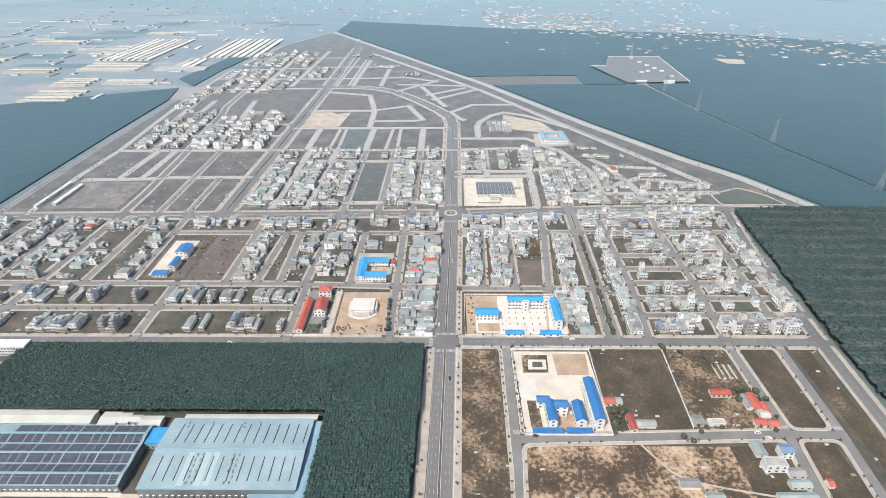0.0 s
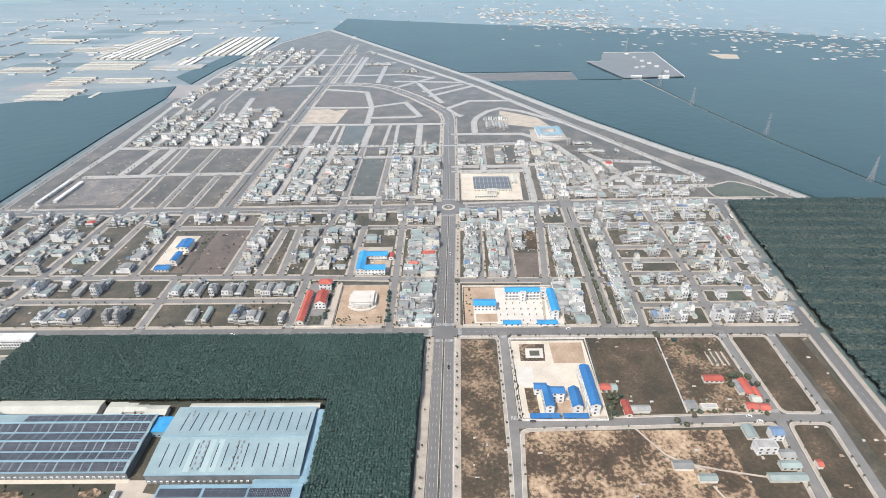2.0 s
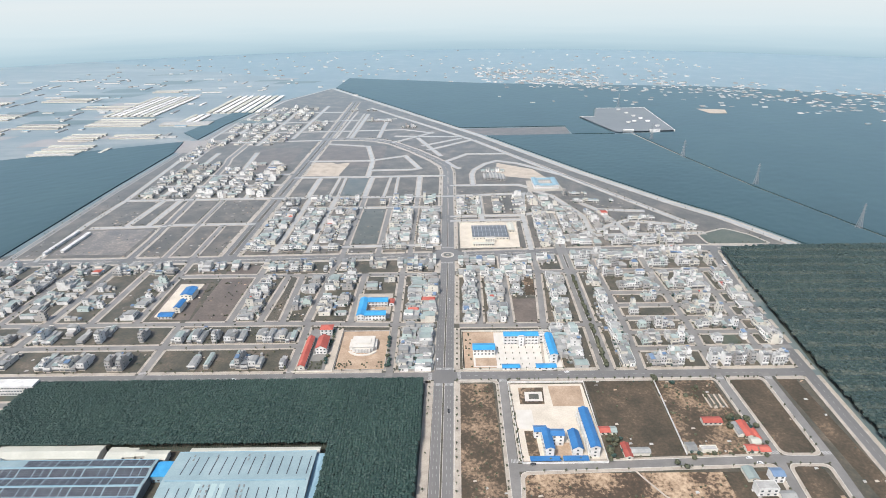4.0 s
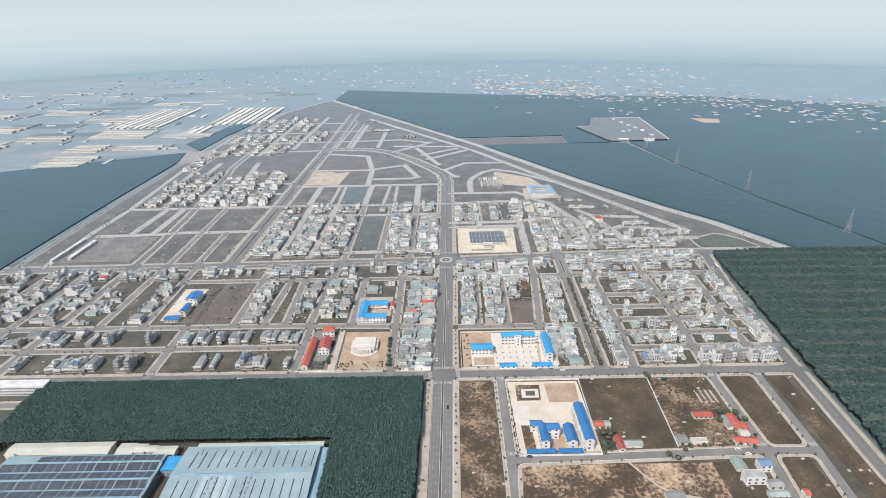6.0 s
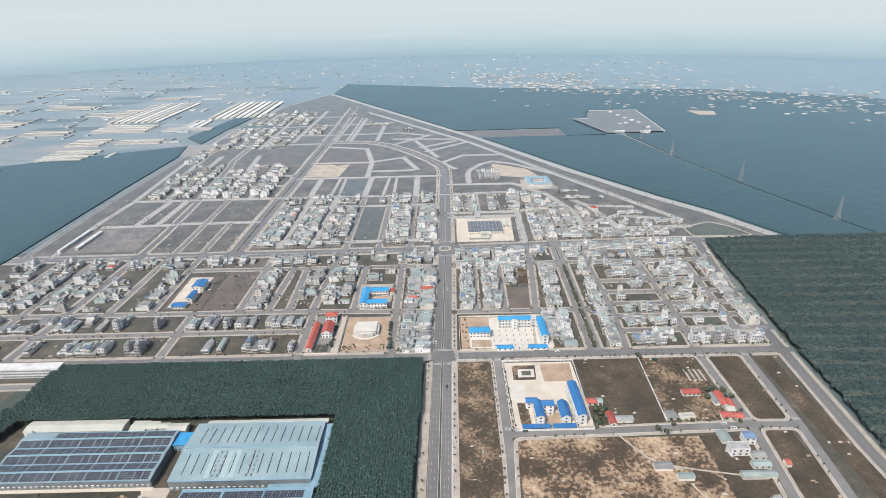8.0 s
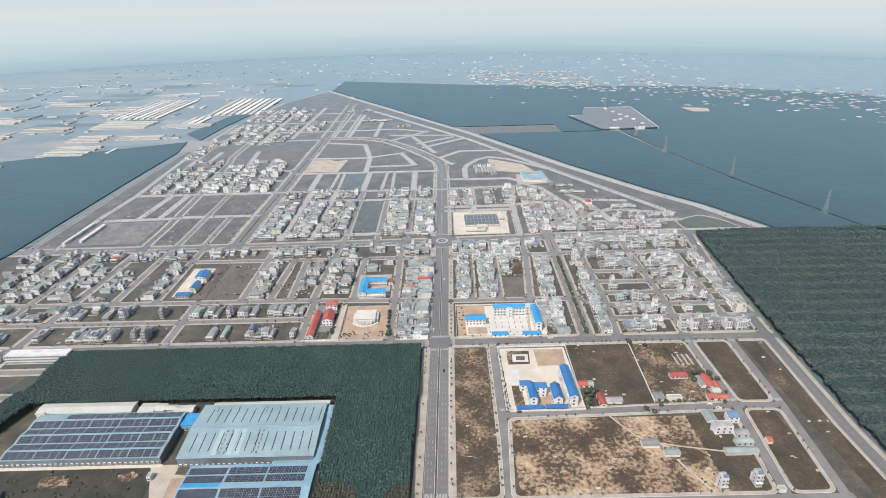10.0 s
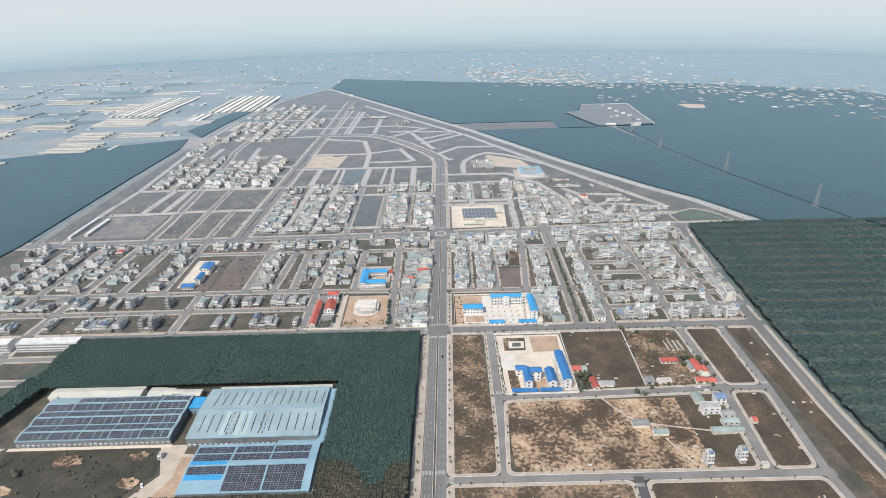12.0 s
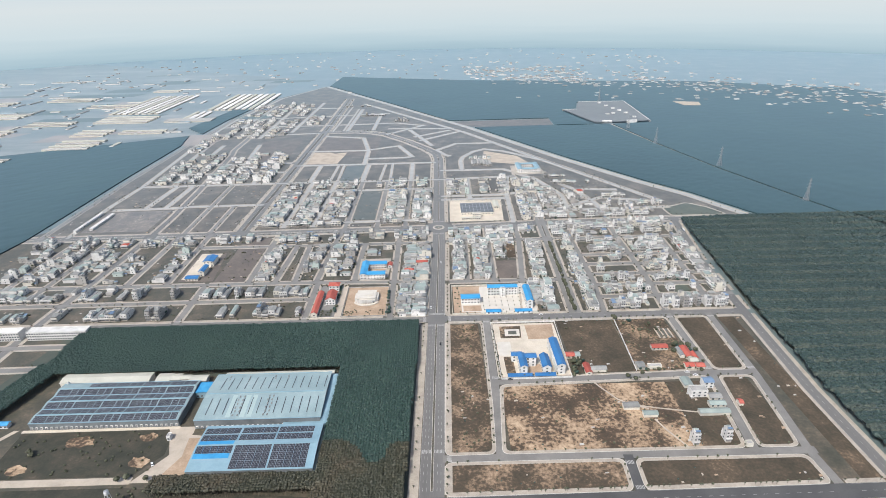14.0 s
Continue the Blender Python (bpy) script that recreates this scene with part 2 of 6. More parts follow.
# ---- mesh helpers ----
class Geo:
    """Gathers plain faces by material, to be linked as one mesh."""

    def __init__(self):
        self.v, self.f, self.m = [], [], []

    def face(self, pts, mat):
        k = len(self.v)
        self.v += [tuple(p) for p in pts]
        self.f.append(tuple(range(k, k + len(pts))))
        self.m.append(mat)

    def hexa(self, low, high, mat, top=None):
        """A solid between a lower and an upper ring of points, counter-clockwise from above."""
        k, n = len(self.v), len(low)
        self.v += [tuple(p) for p in low] + [tuple(p) for p in high]
        self.f.append(tuple(range(k + n - 1, k - 1, -1)))
        self.f.append(tuple(range(k + n, k + 2 * n)))
        self.m += [mat, top or mat]
        for i in range(n):
            j = (i + 1) % n
            self.f.append((k + i, k + j, k + n + j, k + n + i))
            self.m.append(mat)

    def box(self, x0, x1, y0, y1, z0, z1, mat, top=None):
        r = ((x0, y0), (x1, y0), (x1, y1), (x0, y1))
        self.hexa([(x, y, z0) for x, y in r], [(x, y, z1) for x, y in r], mat, top)

    def gable(self, x0, x1, y0, y1, z, rise, mat, over=0.4, along="y", thick=0.15):
        """Two sloping sheets with their thickness, the ridge along x or y."""
        if along == "y":
            c = (x0 + x1) / 2
            for a, s in ((x0 - over, -1), (x1 + over, 1)):
                drop = rise * over / max(0.1, (x1 - x0) / 2)
                q = [(a, y0 - over, z - drop), (c, y0 - over, z + rise), (c, y1 + over, z + rise), (a, y1 + over, z - drop)]
                if s > 0:
                    q = [q[1], q[0], q[3], q[2]]
                self.hexa(q, [(x, y, w + thick) for x, y, w in q], mat)
        else:
            c = (y0 + y1) / 2
            for a, s in ((y0 - over, -1), (y1 + over, 1)):
                drop = rise * over / max(0.1, (y1 - y0) / 2)
                q = [(x0 - over, a, z - drop), (x1 + over, a, z - drop), (x1 + over, c, z + rise), (x0 - over, c, z + rise)]
                if s > 0:
                    q = [q[3], q[2], q[1], q[0]]
                self.hexa(q, [(x, y, w + thick) for x, y, w in q], mat)

    def hip(self, x0, x1, y0, y1, z, rise, mat, over=0.5):
        x0, x1, y0, y1 = x0 - over, x1 + over, y0 - over, y1 + over
        if x1 - x0 > y1 - y0:
            h = (y1 - y0) / 2
            a, b = (x0 + h, y0 + h, z + rise), (x1 - h, y0 + h, z + rise)
            ps = [(x0, y0, z), (x1, y0, z), (x1, y1, z), (x0, y1, z)]
            for q in ((ps[0], ps[1], b, a), (ps[2], ps[3], a, b), (ps[3], ps[0], a), (ps[1], ps[2], b), tuple(reversed(ps))):
                self.face(q, mat)
        else:
            h = (x1 - x0) / 2
            a, b = (x0 + h, y0 + h, z + rise), (x0 + h, y1 - h, z + rise)
            ps = [(x0, y0, z), (x1, y0, z), (x1, y1, z), (x0, y1, z)]
            for q in ((ps[1], ps[2], b, a), (ps[3], ps[0], a, b), (ps[0], ps[1], a), (ps[2], ps[3], b), tuple(reversed(ps))):
                self.face(q, mat)

    def drum(self, cx, cy, z0, z1, r0, r1, n, mat):
        ring = [(math.cos(2 * math.pi * i / n), math.sin(2 * math.pi * i / n)) for i in range(n)]
        self.hexa([(cx + r0 * c, cy + r0 * s, z0) for c, s in ring], [(cx + r1 * c, cy + r1 * s, z1) for c, s in ring], mat)

    def beam(self, a, b, w, mat):
        a, b = Vector(a), Vector(b)
        d = (b - a).normalized()
        u = d.cross(Vector((0, 0, 1)) if abs(d.z) < 0.9 else Vector((1, 0, 0))).normalized() * w / 2
        v = d.cross(u).normalized() * w / 2
        ring = (-u - v, u - v, u + v, -u + v)
        self.hexa([a + o for o in ring], [b + o for o in ring], mat)

    def mesh(self, name):
        me = bpy.data.meshes.new(name)
        me.from_pydata(self.v, [], self.f)
        mats = []
        for m in self.m:
            if m not in mats:
                mats.append(m)
        for m in mats:
            me.materials.append(m)
        me.polygons.foreach_set("material_index", [mats.index(m) for m in self.m])
        me.update()
        return me


def thing(name, label, category, at=(0, 0, 0), rz=0.0, group="", geo=None, kind=""):
    ob = new(name, geo.mesh(name) if geo else None)
    ob.matrix_basis = pose(*at, 0, 0, rz)
    return tagged(ob, label, category, group, kind)


def part(name, geo, parent, label=""):
    ob = new(name, geo if isinstance(geo, bpy.types.Mesh) else geo.mesh(name))
    ob.parent = parent
    return tagged(ob, label) if label else ob


def structure(name, geo, label, category):
    return thing(name, label, category, geo=geo, kind="structure")


def tri_mesh(name, verts, tris, mats, index=None):
    me = bpy.data.meshes.new(name)
    me.vertices.add(len(verts))
    me.vertices.foreach_set("co", np.asarray(verts, dtype=np.float32).ravel())
    me.loops.add(tris.size)
    me.loops.foreach_set("vertex_index", tris.astype(np.int32).ravel())
    me.polygons.add(len(tris))
    me.polygons.foreach_set("loop_start", np.arange(0, tris.size, 3, dtype=np.int32))
    for m in mats:
        me.materials.append(m)
    if index is not None:
        me.polygons.foreach_set("material_index", np.asarray(index, dtype=np.int32))
    me.update(calc_edges=True)
    return me


# ---- ground ----
def sheet(name, ring, z, mat, label, category="ground", depth=0.0):
    """A level plot with a given outline; with a depth it has a kerb round it."""
    g = Geo()
    area = sum(a[0] * b[1] - b[0] * a[1] for a, b in zip(ring, ring[1:] + ring[:1]))
    if area < 0:
        ring = ring[::-1]
    if depth:
        g.hexa([(x, y, z - depth) for x, y in ring], [(x, y, z) for x, y in ring], M_kerb, mat)
    else:
        g.face([(x, y, z) for x, y in ring], mat)
    return structure(name, g, label, category)


g = Geo()
N_RING = 64
R_FAR = 3900.0
disc = [(R_FAR * math.cos(2 * math.pi * i / N_RING), -450 + R_FAR * math.sin(2 * math.pi * i / N_RING)) for i in range(N_RING)]
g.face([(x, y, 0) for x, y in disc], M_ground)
structure("ground", g, "wide flat scrub land with distance haze put into its colour", "ground")
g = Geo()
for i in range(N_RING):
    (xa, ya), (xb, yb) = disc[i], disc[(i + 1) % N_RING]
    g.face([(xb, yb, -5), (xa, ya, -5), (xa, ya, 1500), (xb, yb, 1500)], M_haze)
structure("backdrop", g, "glowing backdrop painted as pale blue haze over the far horizon", "backdrop")

sheet("ground_estate", [(-640, -34), (-640, 262), (-640, 271), (384, 280), (361, 142), (352, 18), (341, -133), (338, -420), (-3, -420), (-640, -420)], 0.002, M_scrub, "flat dry scrub of the building estate", "ground")
sheet("ground_estate_north", [(-634, 271.1), (-612, 300), (-606, 1160), (-550, 1560), (-426, 1822), (-157, 1402), (87, 1018), (280, 669), (392, 489), (451, 410), (514, 288), (384, 280.1)], 0.002, M_scrubhazed, "scrub parcels of the estate's far half, paled for haze", "ground")

# ---- roads ----
ROADS = []   # name, points, half width, width of the walks to the left and right of its run


def road(name, pts, width, left=3.0, right=3.0, mat=None, lines=True, label="", median=0.0):
    ROADS.append((name, [Vector((x, y)) for x, y in pts], width / 2, left, right, mat or M_asphalt, lines, label, median))


road("road_boulevard", [(-10.5, -420), (-5, -234), (-1.8, -126), (0.7, -18), (4.5, 128), (8, 239), (8, 277), (11, 460), (14, 680), (9, 722), (-11, 768), (-60, 850), (-120, 930), (-160, 958), (-200, 971), (-300, 975)], 19, 8, 6, label="wide grey asphalt boulevard with a narrow planted median", median=1.6)
road("road_cross", [(-900, 5), (352, 5)], 12, 4.5, 4.5, label="straight grey asphalt cross road with dusty walks")
road("road_roundabout", [(-640, 264), (-220, 271), (8, 277), (165, 286), (361, 292), (510, 284)], 17, 5, 5, label="wide asphalt road through a roundabout", median=1.2)
road("road_east_edge", [(384, 284), (361, 142), (352, 18), (341, -133), (338, -420)], 11, 4, 3, label="asphalt road along the plantation edge")
road("road_diagonal_outer", [(518, 282), (451, 408), (392, 487), (280, 667), (87, 1016), (-157, 1400), (-426, 1820)], 10, 2.5, 4, mat=M_paleroad, label="long straight pale road on the estate boundary")
road("road_diagonal_inner", [(398, 372), (266, 605), (83, 943), (-228, 1400)], 7, 3, 3, mat=M_paleroad, label="long straight pale service road")
road("road_avenue", [(-300, 271), (-298, 435), (-296, 525), (-292, 842), (-289, 1060), (-290, 1500)], 20, 7, 7, label="wide avenue with a dry median", median=5.0)
road("road_west_inner", [(-567, 268), (-574, 406), (-570, 527), (-594, 917), (-589, 1160), (-540, 1548), (-426, 1820)], 6, 2, 2, mat=M_paleroad, label="narrow estate road on the west boundary")
road("road_west_outer", [(-608, 266), (-616, 588), (-613, 852), (-600, 1160), (-548, 1560)], 8, 1, 1, mat=M_oldroad, label="grey boundary road beside the western plantation")
road("road_canal_street", [(-454, -120), (-450, 15), (-442, 165), (-438, 262), (-439, 346), (-447, 486), (-469, 753), (-478, 796), (-480, 975)], 9, 4, 4, label="asphalt street with wide pale walks")
road("road_planted_street", [(160, 10), (167, 172), (170.5, 285), (179, 435), (156, 545)], 14, 3, 3, mat=M_oldroad, lines=False, label="asphalt street with a planted strip down its middle", median=2.4)
PL = dict(width=3.2, left=1.6, right=1.6, mat=M_paleroad, lines=False, label="narrow pale service lane between parcels")
for i, pts in enumerate([[(-204, 530), (-203, 645)], [(-189, 530), (-191, 645)], [(-105, 530), (-101, 645)], [(-85, 530), (-86, 645)], [(-269, 975), (-260, 1353)], [(-241, 985), (-235, 1306)]]):
    road("road_lane_%d" % (i + 1), pts, **PL)
ST = dict(width=7, left=2.5, right=2.5, mat=M_oldroad, lines=False, label="narrow asphalt side street with pale kerbs")
for i, pts in enumerate([
        [(-600, 57), (-149, 58)], [(-600, 103), (-176, 102), (-10, 96)], [(-293, 5), (-293, 103)], [(-345, 103), (-346, 271)],
        [(-149, 5), (-149, 103)], [(-206, 103), (-200, 220)], [(-180, 103), (-182, 220)], [(-152, 103), (-145, 238), (-140, 275)],
        [(-103, 103), (-101, 220)], [(-52, 5), (-52, 223), (-50, 275)], [(-345, 219), (-10, 219)], [(-240, 103), (-238, 271)],
        [(-396, 103), (-392, 266)], [(-500, 57), (-492, 262)], [(-550, 57), (-540, 262)],
        [(-45, 277), (-43, 525)], [(-140, 275), (-138, 525)], [(-192, 290), (-190, 525)], [(-240, 290), (-236, 525)], [(-90, 277), (-88, 525)], [(-290, 305), (0, 312)], [(-236, 470), (0, 472)],
        [(-570, 520), (-300, 525), (10, 526), (150, 537)],
        [(-296, 648), (8, 651)], [(-243, 530), (-242, 645)], [(-140, 530), (-138, 645)], [(-43, 530), (-43, 648)],
        [(-148, 651), (-151, 768), (-290, 768)], [(-151, 772), (-81, 806), (-46, 705), (-60, 697), (-149, 694)], [(-151, 768), (-176, 896), (-280, 925)],
        [(-560, 390), (-440, 396)], [(-440, 400), (-300, 402)], [(-505, 396), (-500, 520)], [(-470, 396), (-470, 520)], [(-390, 275), (-392, 520)], [(-350, 275), (-350, 400)],
        [(-590, 946), (-480, 952), (-300, 962)], [(-540, 526), (-560, 905)], [(-510, 526), (-520, 850)], [(-400, 526), (-430, 850)], [(-355, 526), (-370, 780)],
        [(-560, 670), (-310, 672)], [(-560, 600), (-305, 602)],
        [(-590, 1060), (-306, 1060)], [(-590, 1160), (-300, 1200), (-130, 1220)], [(-450, 915), (-450, 1400)], [(-540, 980), (-520, 1400)], [(-380, 980), (-370, 1440)], [(-500, 1330), (-296, 1330)],
        [(-306, 1060), (-100, 1075), (-20, 1030)], [(-230, 980), (-222, 1300)], [(-160, 985), (-155, 1230)], [(-120, 1000), (60, 985)],
        [(-640, -33), (-388, -31)], [(-640, -73), (-378, -70)], [(-520, 5), (-530, -120)],
        [(42, 94), (46, 222)], [(76, 94), (82, 280)], [(104, 10), (112, 94), (126, 222), (128, 284)], [(19, 94), (177, 93)], [(18, 222), (360, 223)],
        [(264, 10), (271, 94), (273, 221), (276, 290)],
        [(198, 164), (368, 163)], [(198, 134), (366, 133)], [(196, 105), (364, 104)], [(194, 76), (362, 76)], [(193, 46), (360, 47)], [(193, 10), (201, 93), (203, 222), (206, 288)],
        [(324, 47), (326, 80), (332, 162), (336, 225)],
        [(14, 425), (130, 428), (197, 450)], [(66, 405), (68, 526)], [(128, 290), (134, 430), (150, 537)], [(14, 405), (130, 408)],
        [(179, 340), (400, 345)], [(225, 290), (232, 420), (200, 520), (165, 560)], [(282, 290), (281, 368), (262, 450), (232, 500)], [(330, 290), (332, 370)], [(262, 450), (340, 440)], [(215, 350), (300, 400), (390, 372)],
        [(16, 588), (147, 588), (190, 545)], [(61, 592), (62, 660), (69, 691), (95, 735), (122, 757), (165, 734), (240, 650)], [(10, 756), (29, 712), (40, 700)], [(10, 756), (59, 816), (148, 816)], [(-31, 855), (79, 954)], [(-46, 896), (50, 969)], [(0, 800), (-60, 980)], [(-120, 930), (-20, 1040)],
]):
    road("road_street_%d" % (i + 1), pts, **{**ST, "mat": M_paleroad if min(q[1] for q in pts) > 285 else M_oldroad})
SO = dict(width=7.5, left=0, right=0, mat=M_oldroad, lines=False, label="grey asphalt estate street between pale kerbs")
for i, pts in enumerate([[(57, 5), (54, -141), (50, -204)], [(56, -110), (263, -104), (304, -105)], [(263, 5), (263, -104), (252, -204)], [(309, 5), (304, -105), (294, -204), (296, -245)], [(4, -203), (300, -205)], [(150, -204), (148, -245)]]):
    road("road_south_%d" % (i + 1), pts, **{**SO, "mat": M_newasphalt if i == 5 else M_oldroad})
road("road_south_end", [(-6, -247), (340, -245)], 14, 4, 4, mat=M_newasphalt, label="wide dark asphalt road at the south end of the estate")


def near_road(p, skip, pad=0.0):
    for k, (_, pts, half, *_r) in enumerate(ROADS):
        if k == skip:
            continue
        for a, b in zip(pts, pts[1:]):
            d = b - a
            u = max(0.0, min(1.0, (p - a).dot(d) / d.length_squared))
            if (a + d * u - p).length < half + pad:
                return True
    return (p - Vector((8, 277))).length < 21 + pad


def run_along(pts, step):
    """Evenly spaced places along a line: point, direction, side to its left."""
    out = []
    for a, b in zip(pts, pts[1:]):
        d = b - a
        n = max(1, round(d.length / step))
        for i in range(n):
            out.append((a + d * (i / n), d.normalized()))
    out.append((pts[-1], (pts[-1] - pts[-2]).normalized()))
    return [(p, d, Vector((-d.y, d.x))) for p, d in out]


def offset_line(pts, off):
    out = []
    for i, p in enumerate(pts):
        d0 = (p - pts[i - 1]).normalized() if i else (pts[1] - p).normalized()
        d1 = (pts[i + 1] - p).normalized() if i < len(pts) - 1 else d0
        n = Vector((-(d0 + d1).y, (d0 + d1).x)).normalized()
        out.append(p + n * off / max(0.5, n.dot(Vector((-d0.y, d0.x)))))
    return out


def strip(g, a, b, w, z0, z1, mat, side=None):
    n = (b - a).normalized()
    n = Vector((-n.y, n.x)) * w / 2
    r = [a - n, b - n, b + n, a + n]
    g.hexa([(p.x, p.y, z0) for p in r], [(p.x, p.y, z1) for p in r], side or mat, mat)


TREE_SPOTS = []
marks, walks_near = Geo(), 0
for k, (name, pts, half, lw, rw, mat, lines, label, median) in enumerate(ROADS):
    g = Geo()
    z = 0.03 + 0.0006 * k
    L, R = offset_line(pts, half), offset_line(pts, -half)
    for i in range(len(pts) - 1):
        g.face([(R[i].x, R[i].y, z), (R[i + 1].x, R[i + 1].y, z), (L[i + 1].x, L[i + 1].y, z), (L[i].x, L[i].y, z)], mat)
    structure(name, g, label, "road")
    w = Geo()
    for side, width in ((1, lw), (-1, rw)):
        if width <= 0:
            continue
        line = offset_line(pts, side * (half + width / 2))
        run = run_along(line, 3.0)
        ok = [not near_road(p, k, 1.0) for p, _, _ in run]
        start = None
        for i in range(len(run)):
            good = ok[i] and i < len(run) - 1 and ok[i + 1]
            turn = start is not None and (run[i][1] - run[start][1]).length > 0.02
            if start is not None and (not good or turn):
                strip(w, run[start][0], run[i][0], width, 0.0, 0.16, M_pave, M_kerb)
                start = None
            if good and start is None:
                start = i
        for i, (p, d, n) in enumerate(run):
            if i % 3 == 0 and ok[i]:
                TREE_SPOTS.append((p.x, p.y, k))
    if w.f:
        structure("pavement_%d" % (k + 1), w, "dusty beige paved walk with pale kerbs", "pavement")
    if median:
        md = Geo()
        run = run_along(pts, 3.0)
        start = None
        for i in range(len(run)):
            good = i < len(run) - 1 and not near_road(run[i][0], k, 4.0) and not near_road(run[i + 1][0], k, 4.0)
            turn = start is not None and (run[i][1] - run[start][1]).length > 0.02
            if start is not None and (not good or turn):
                strip(md, run[start][0], run[i][0], median, 0.0, 0.22, M_scrub, M_kerb)
                for s in (-1, 1):
                    o = Vector((-run[start][1].y, run[start][1].x)) * s * (median / 2 + 0.15)
                    strip(md, run[start][0] + o, run[i][0] + o, 0.3, 0.0, 0.26, M_kerb)
                start = None
            if good and start is None:
                start = i
        structure("median_%d" % (k + 1), md, "raised median with pale kerbs and dry plants", "median")
    if lines:
        offs = [0.0] if not median else [s * (median / 2 + (half - median / 2) * u) for s in (-1, 1) for u in ((0.36, 0.68) if half > 9 else (0.5,))]
        for o in offs:
            for i, (p, d, n) in enumerate(run_along(offset_line(pts, o), 8.0)):
                if p.y < 700 and not near_road(p, k, 1.0):
                    strip(marks, p, p + d * 3.2, 0.22, z, z + 0.012, M_line)
        for o in (half - 0.4, -half + 0.4):
            for i, (p, d, n) in enumerate(run_along(offset_line(pts, o), 6.0)):
                if p.y < 400 and not near_road(p, k, 1.0) and not near_road(p + d * 6, k, 1.0):
                    strip(marks, p, p + d * 6.0, 0.15, z, z + 0.012, M_line)


def zebra(cx, cy, along, length, bars=None):
    """White bars of a crossing; along: the way that walkers take."""
    n = int(length / 1.1)
    for i in range(n):
        o = (i - (n - 1) / 2) * 1.1
        a = Vector((cx + o, cy - 1.8)) if along == "x" else Vector((cx - 1.8, cy + o))
        strip(marks, a, a + (Vector((0, 3.6)) if along == "x" else Vector((3.6, 0))), 0.55, 0.10, 0.125, M_line)


for cx, cy, al, ln in ((2, 16, "x", 18), (1, -8, "x", 18), (-12, 4, "y", 11), (16, 5, "y", 11), (7, 252, "x", 17), (9, 302, "x", 17), (-18, 276, "y", 15), (33, 279, "y", 15),
                       (263, -3, "x", 8), (309, -3, "x", 8), (57, -3, "x", 8), (149, 14, "x", 8), (268, 14, "x", 8), (-149, 14, "x", 8), (-293, 14, "x", 8), (57, -103, "x", 8), (263, -97, "x", 8), (304, -98, "x", 8), (-4, -195, "x", 18), (149, -236, "x", 7), (149, -212, "x", 7), (9, -203, "y", 7)):
    zebra(cx, cy, al, ln)
tagged(thing("road_markings", "", "", geo=marks), "white dashed lane lines and zebra bars painted on asphalt", "road marking", kind="stuff")

# rounded walks round the southern lots
def rounded(ring, r, n=6):
    """The outline with its corners cut to arcs."""
    out = []
    for i, p in enumerate(ring):
        a, b = (ring[i - 1] - p).normalized() * r, (ring[(i + 1) % len(ring)] - p).normalized() * r
        for k in range(n + 1):
            u = k / n
            out.append(p + a * (1 - u) ** 2 + b * u * u)
    return out


def lot_walk(name, corners, width, r=7.0):
    """A kerbed walk with rounded corners round one lot; corners counter-clockwise on the road's edge."""
    ring = [Vector(c) for c in corners]
    mid_line = offset_line(ring[-1:] + ring + ring[:1], width)[1:-1]
    out, inn = rounded(ring, r), rounded(mid_line, max(1.5, r - width * 0.6))
    g, n = Geo(), len(out)
    for i in range(n):
        j = (i + 1) % n
        q = [out[i], out[j], inn[j], inn[i]]
        g.hexa([(p.x, p.y, 0.0) for p in q], [(p.x, p.y, 0.17) for p in q], M_kerb, M_pave)
        o = [out[i], out[j], out[j] + (inn[j] - out[j]).normalized() * 0.35, out[i] + (inn[i] - out[i]).normalized() * 0.35]
        g.hexa([(p.x, p.y, 0.1) for p in o], [(p.x, p.y, 0.2) for p in o], M_kerb)
    structure(name, g, "dusty beige paved walk with rounded kerbed corners", "pavement")
    line = offset_line(ring[-1:] + ring + ring[:1], width * 0.6)[1:-1]
    for p, d, nn in run_along(line + line[:1], 8.0):
        TREE_SPOTS.append((p.x, p.y, 99))


for i, (corners, width) in enumerate((
        ([(5.6, -200), (46.8, -200), (50.2, -141), (53.2, -2), (11.5, -2)], 3.2),
        ([(51.2, -200.2), (247.6, -201), (258.6, -108.2), (59, -113.6)], 3.4),
        ([(59, -106), (259, -100.2), (259.2, -2), (61, -2)], 2.4),
        ([(267, -100.5), (300.2, -101), (304.8, -2), (267, -2)], 3.0),
        ([(256.4, -200.8), (290.2, -201), (300, -109), (266.8, -108.2)], 3.0),
        ([(4.4, -240), (144.3, -239.4), (146.2, -207.6), (5.4, -206.8)], 3.2),
        ([(152, -239.2), (291.8, -238.4), (290.2, -208.8), (154, -207.8)], 3.2))):
    lot_walk("pavement_lot_%d" % (i + 1), corners, width)

# roundabout
g = Geo()
g.drum(8, 277, 0.0, 0.085, 21, 21, 40, M_asphalt)
structure("road_circle", g, "round asphalt junction", "road")
g = Geo()
g.drum(8, 277, 0.0, 0.30, 9.0, 9.0, 36, M_kerb)
g.drum(8, 277, 0.0, 0.42, 8.2, 8.0, 36, M_pave)
g.drum(8, 277, 0.0, 0.60, 6.0, 5.6, 36, M_grass)
g.drum(8, 277, 0.0, 0.72, 2.0, 1.8, 20, M_pave)
structure("roundabout_island", g, "round traffic island with a pale kerb and dry grass", "traffic island")

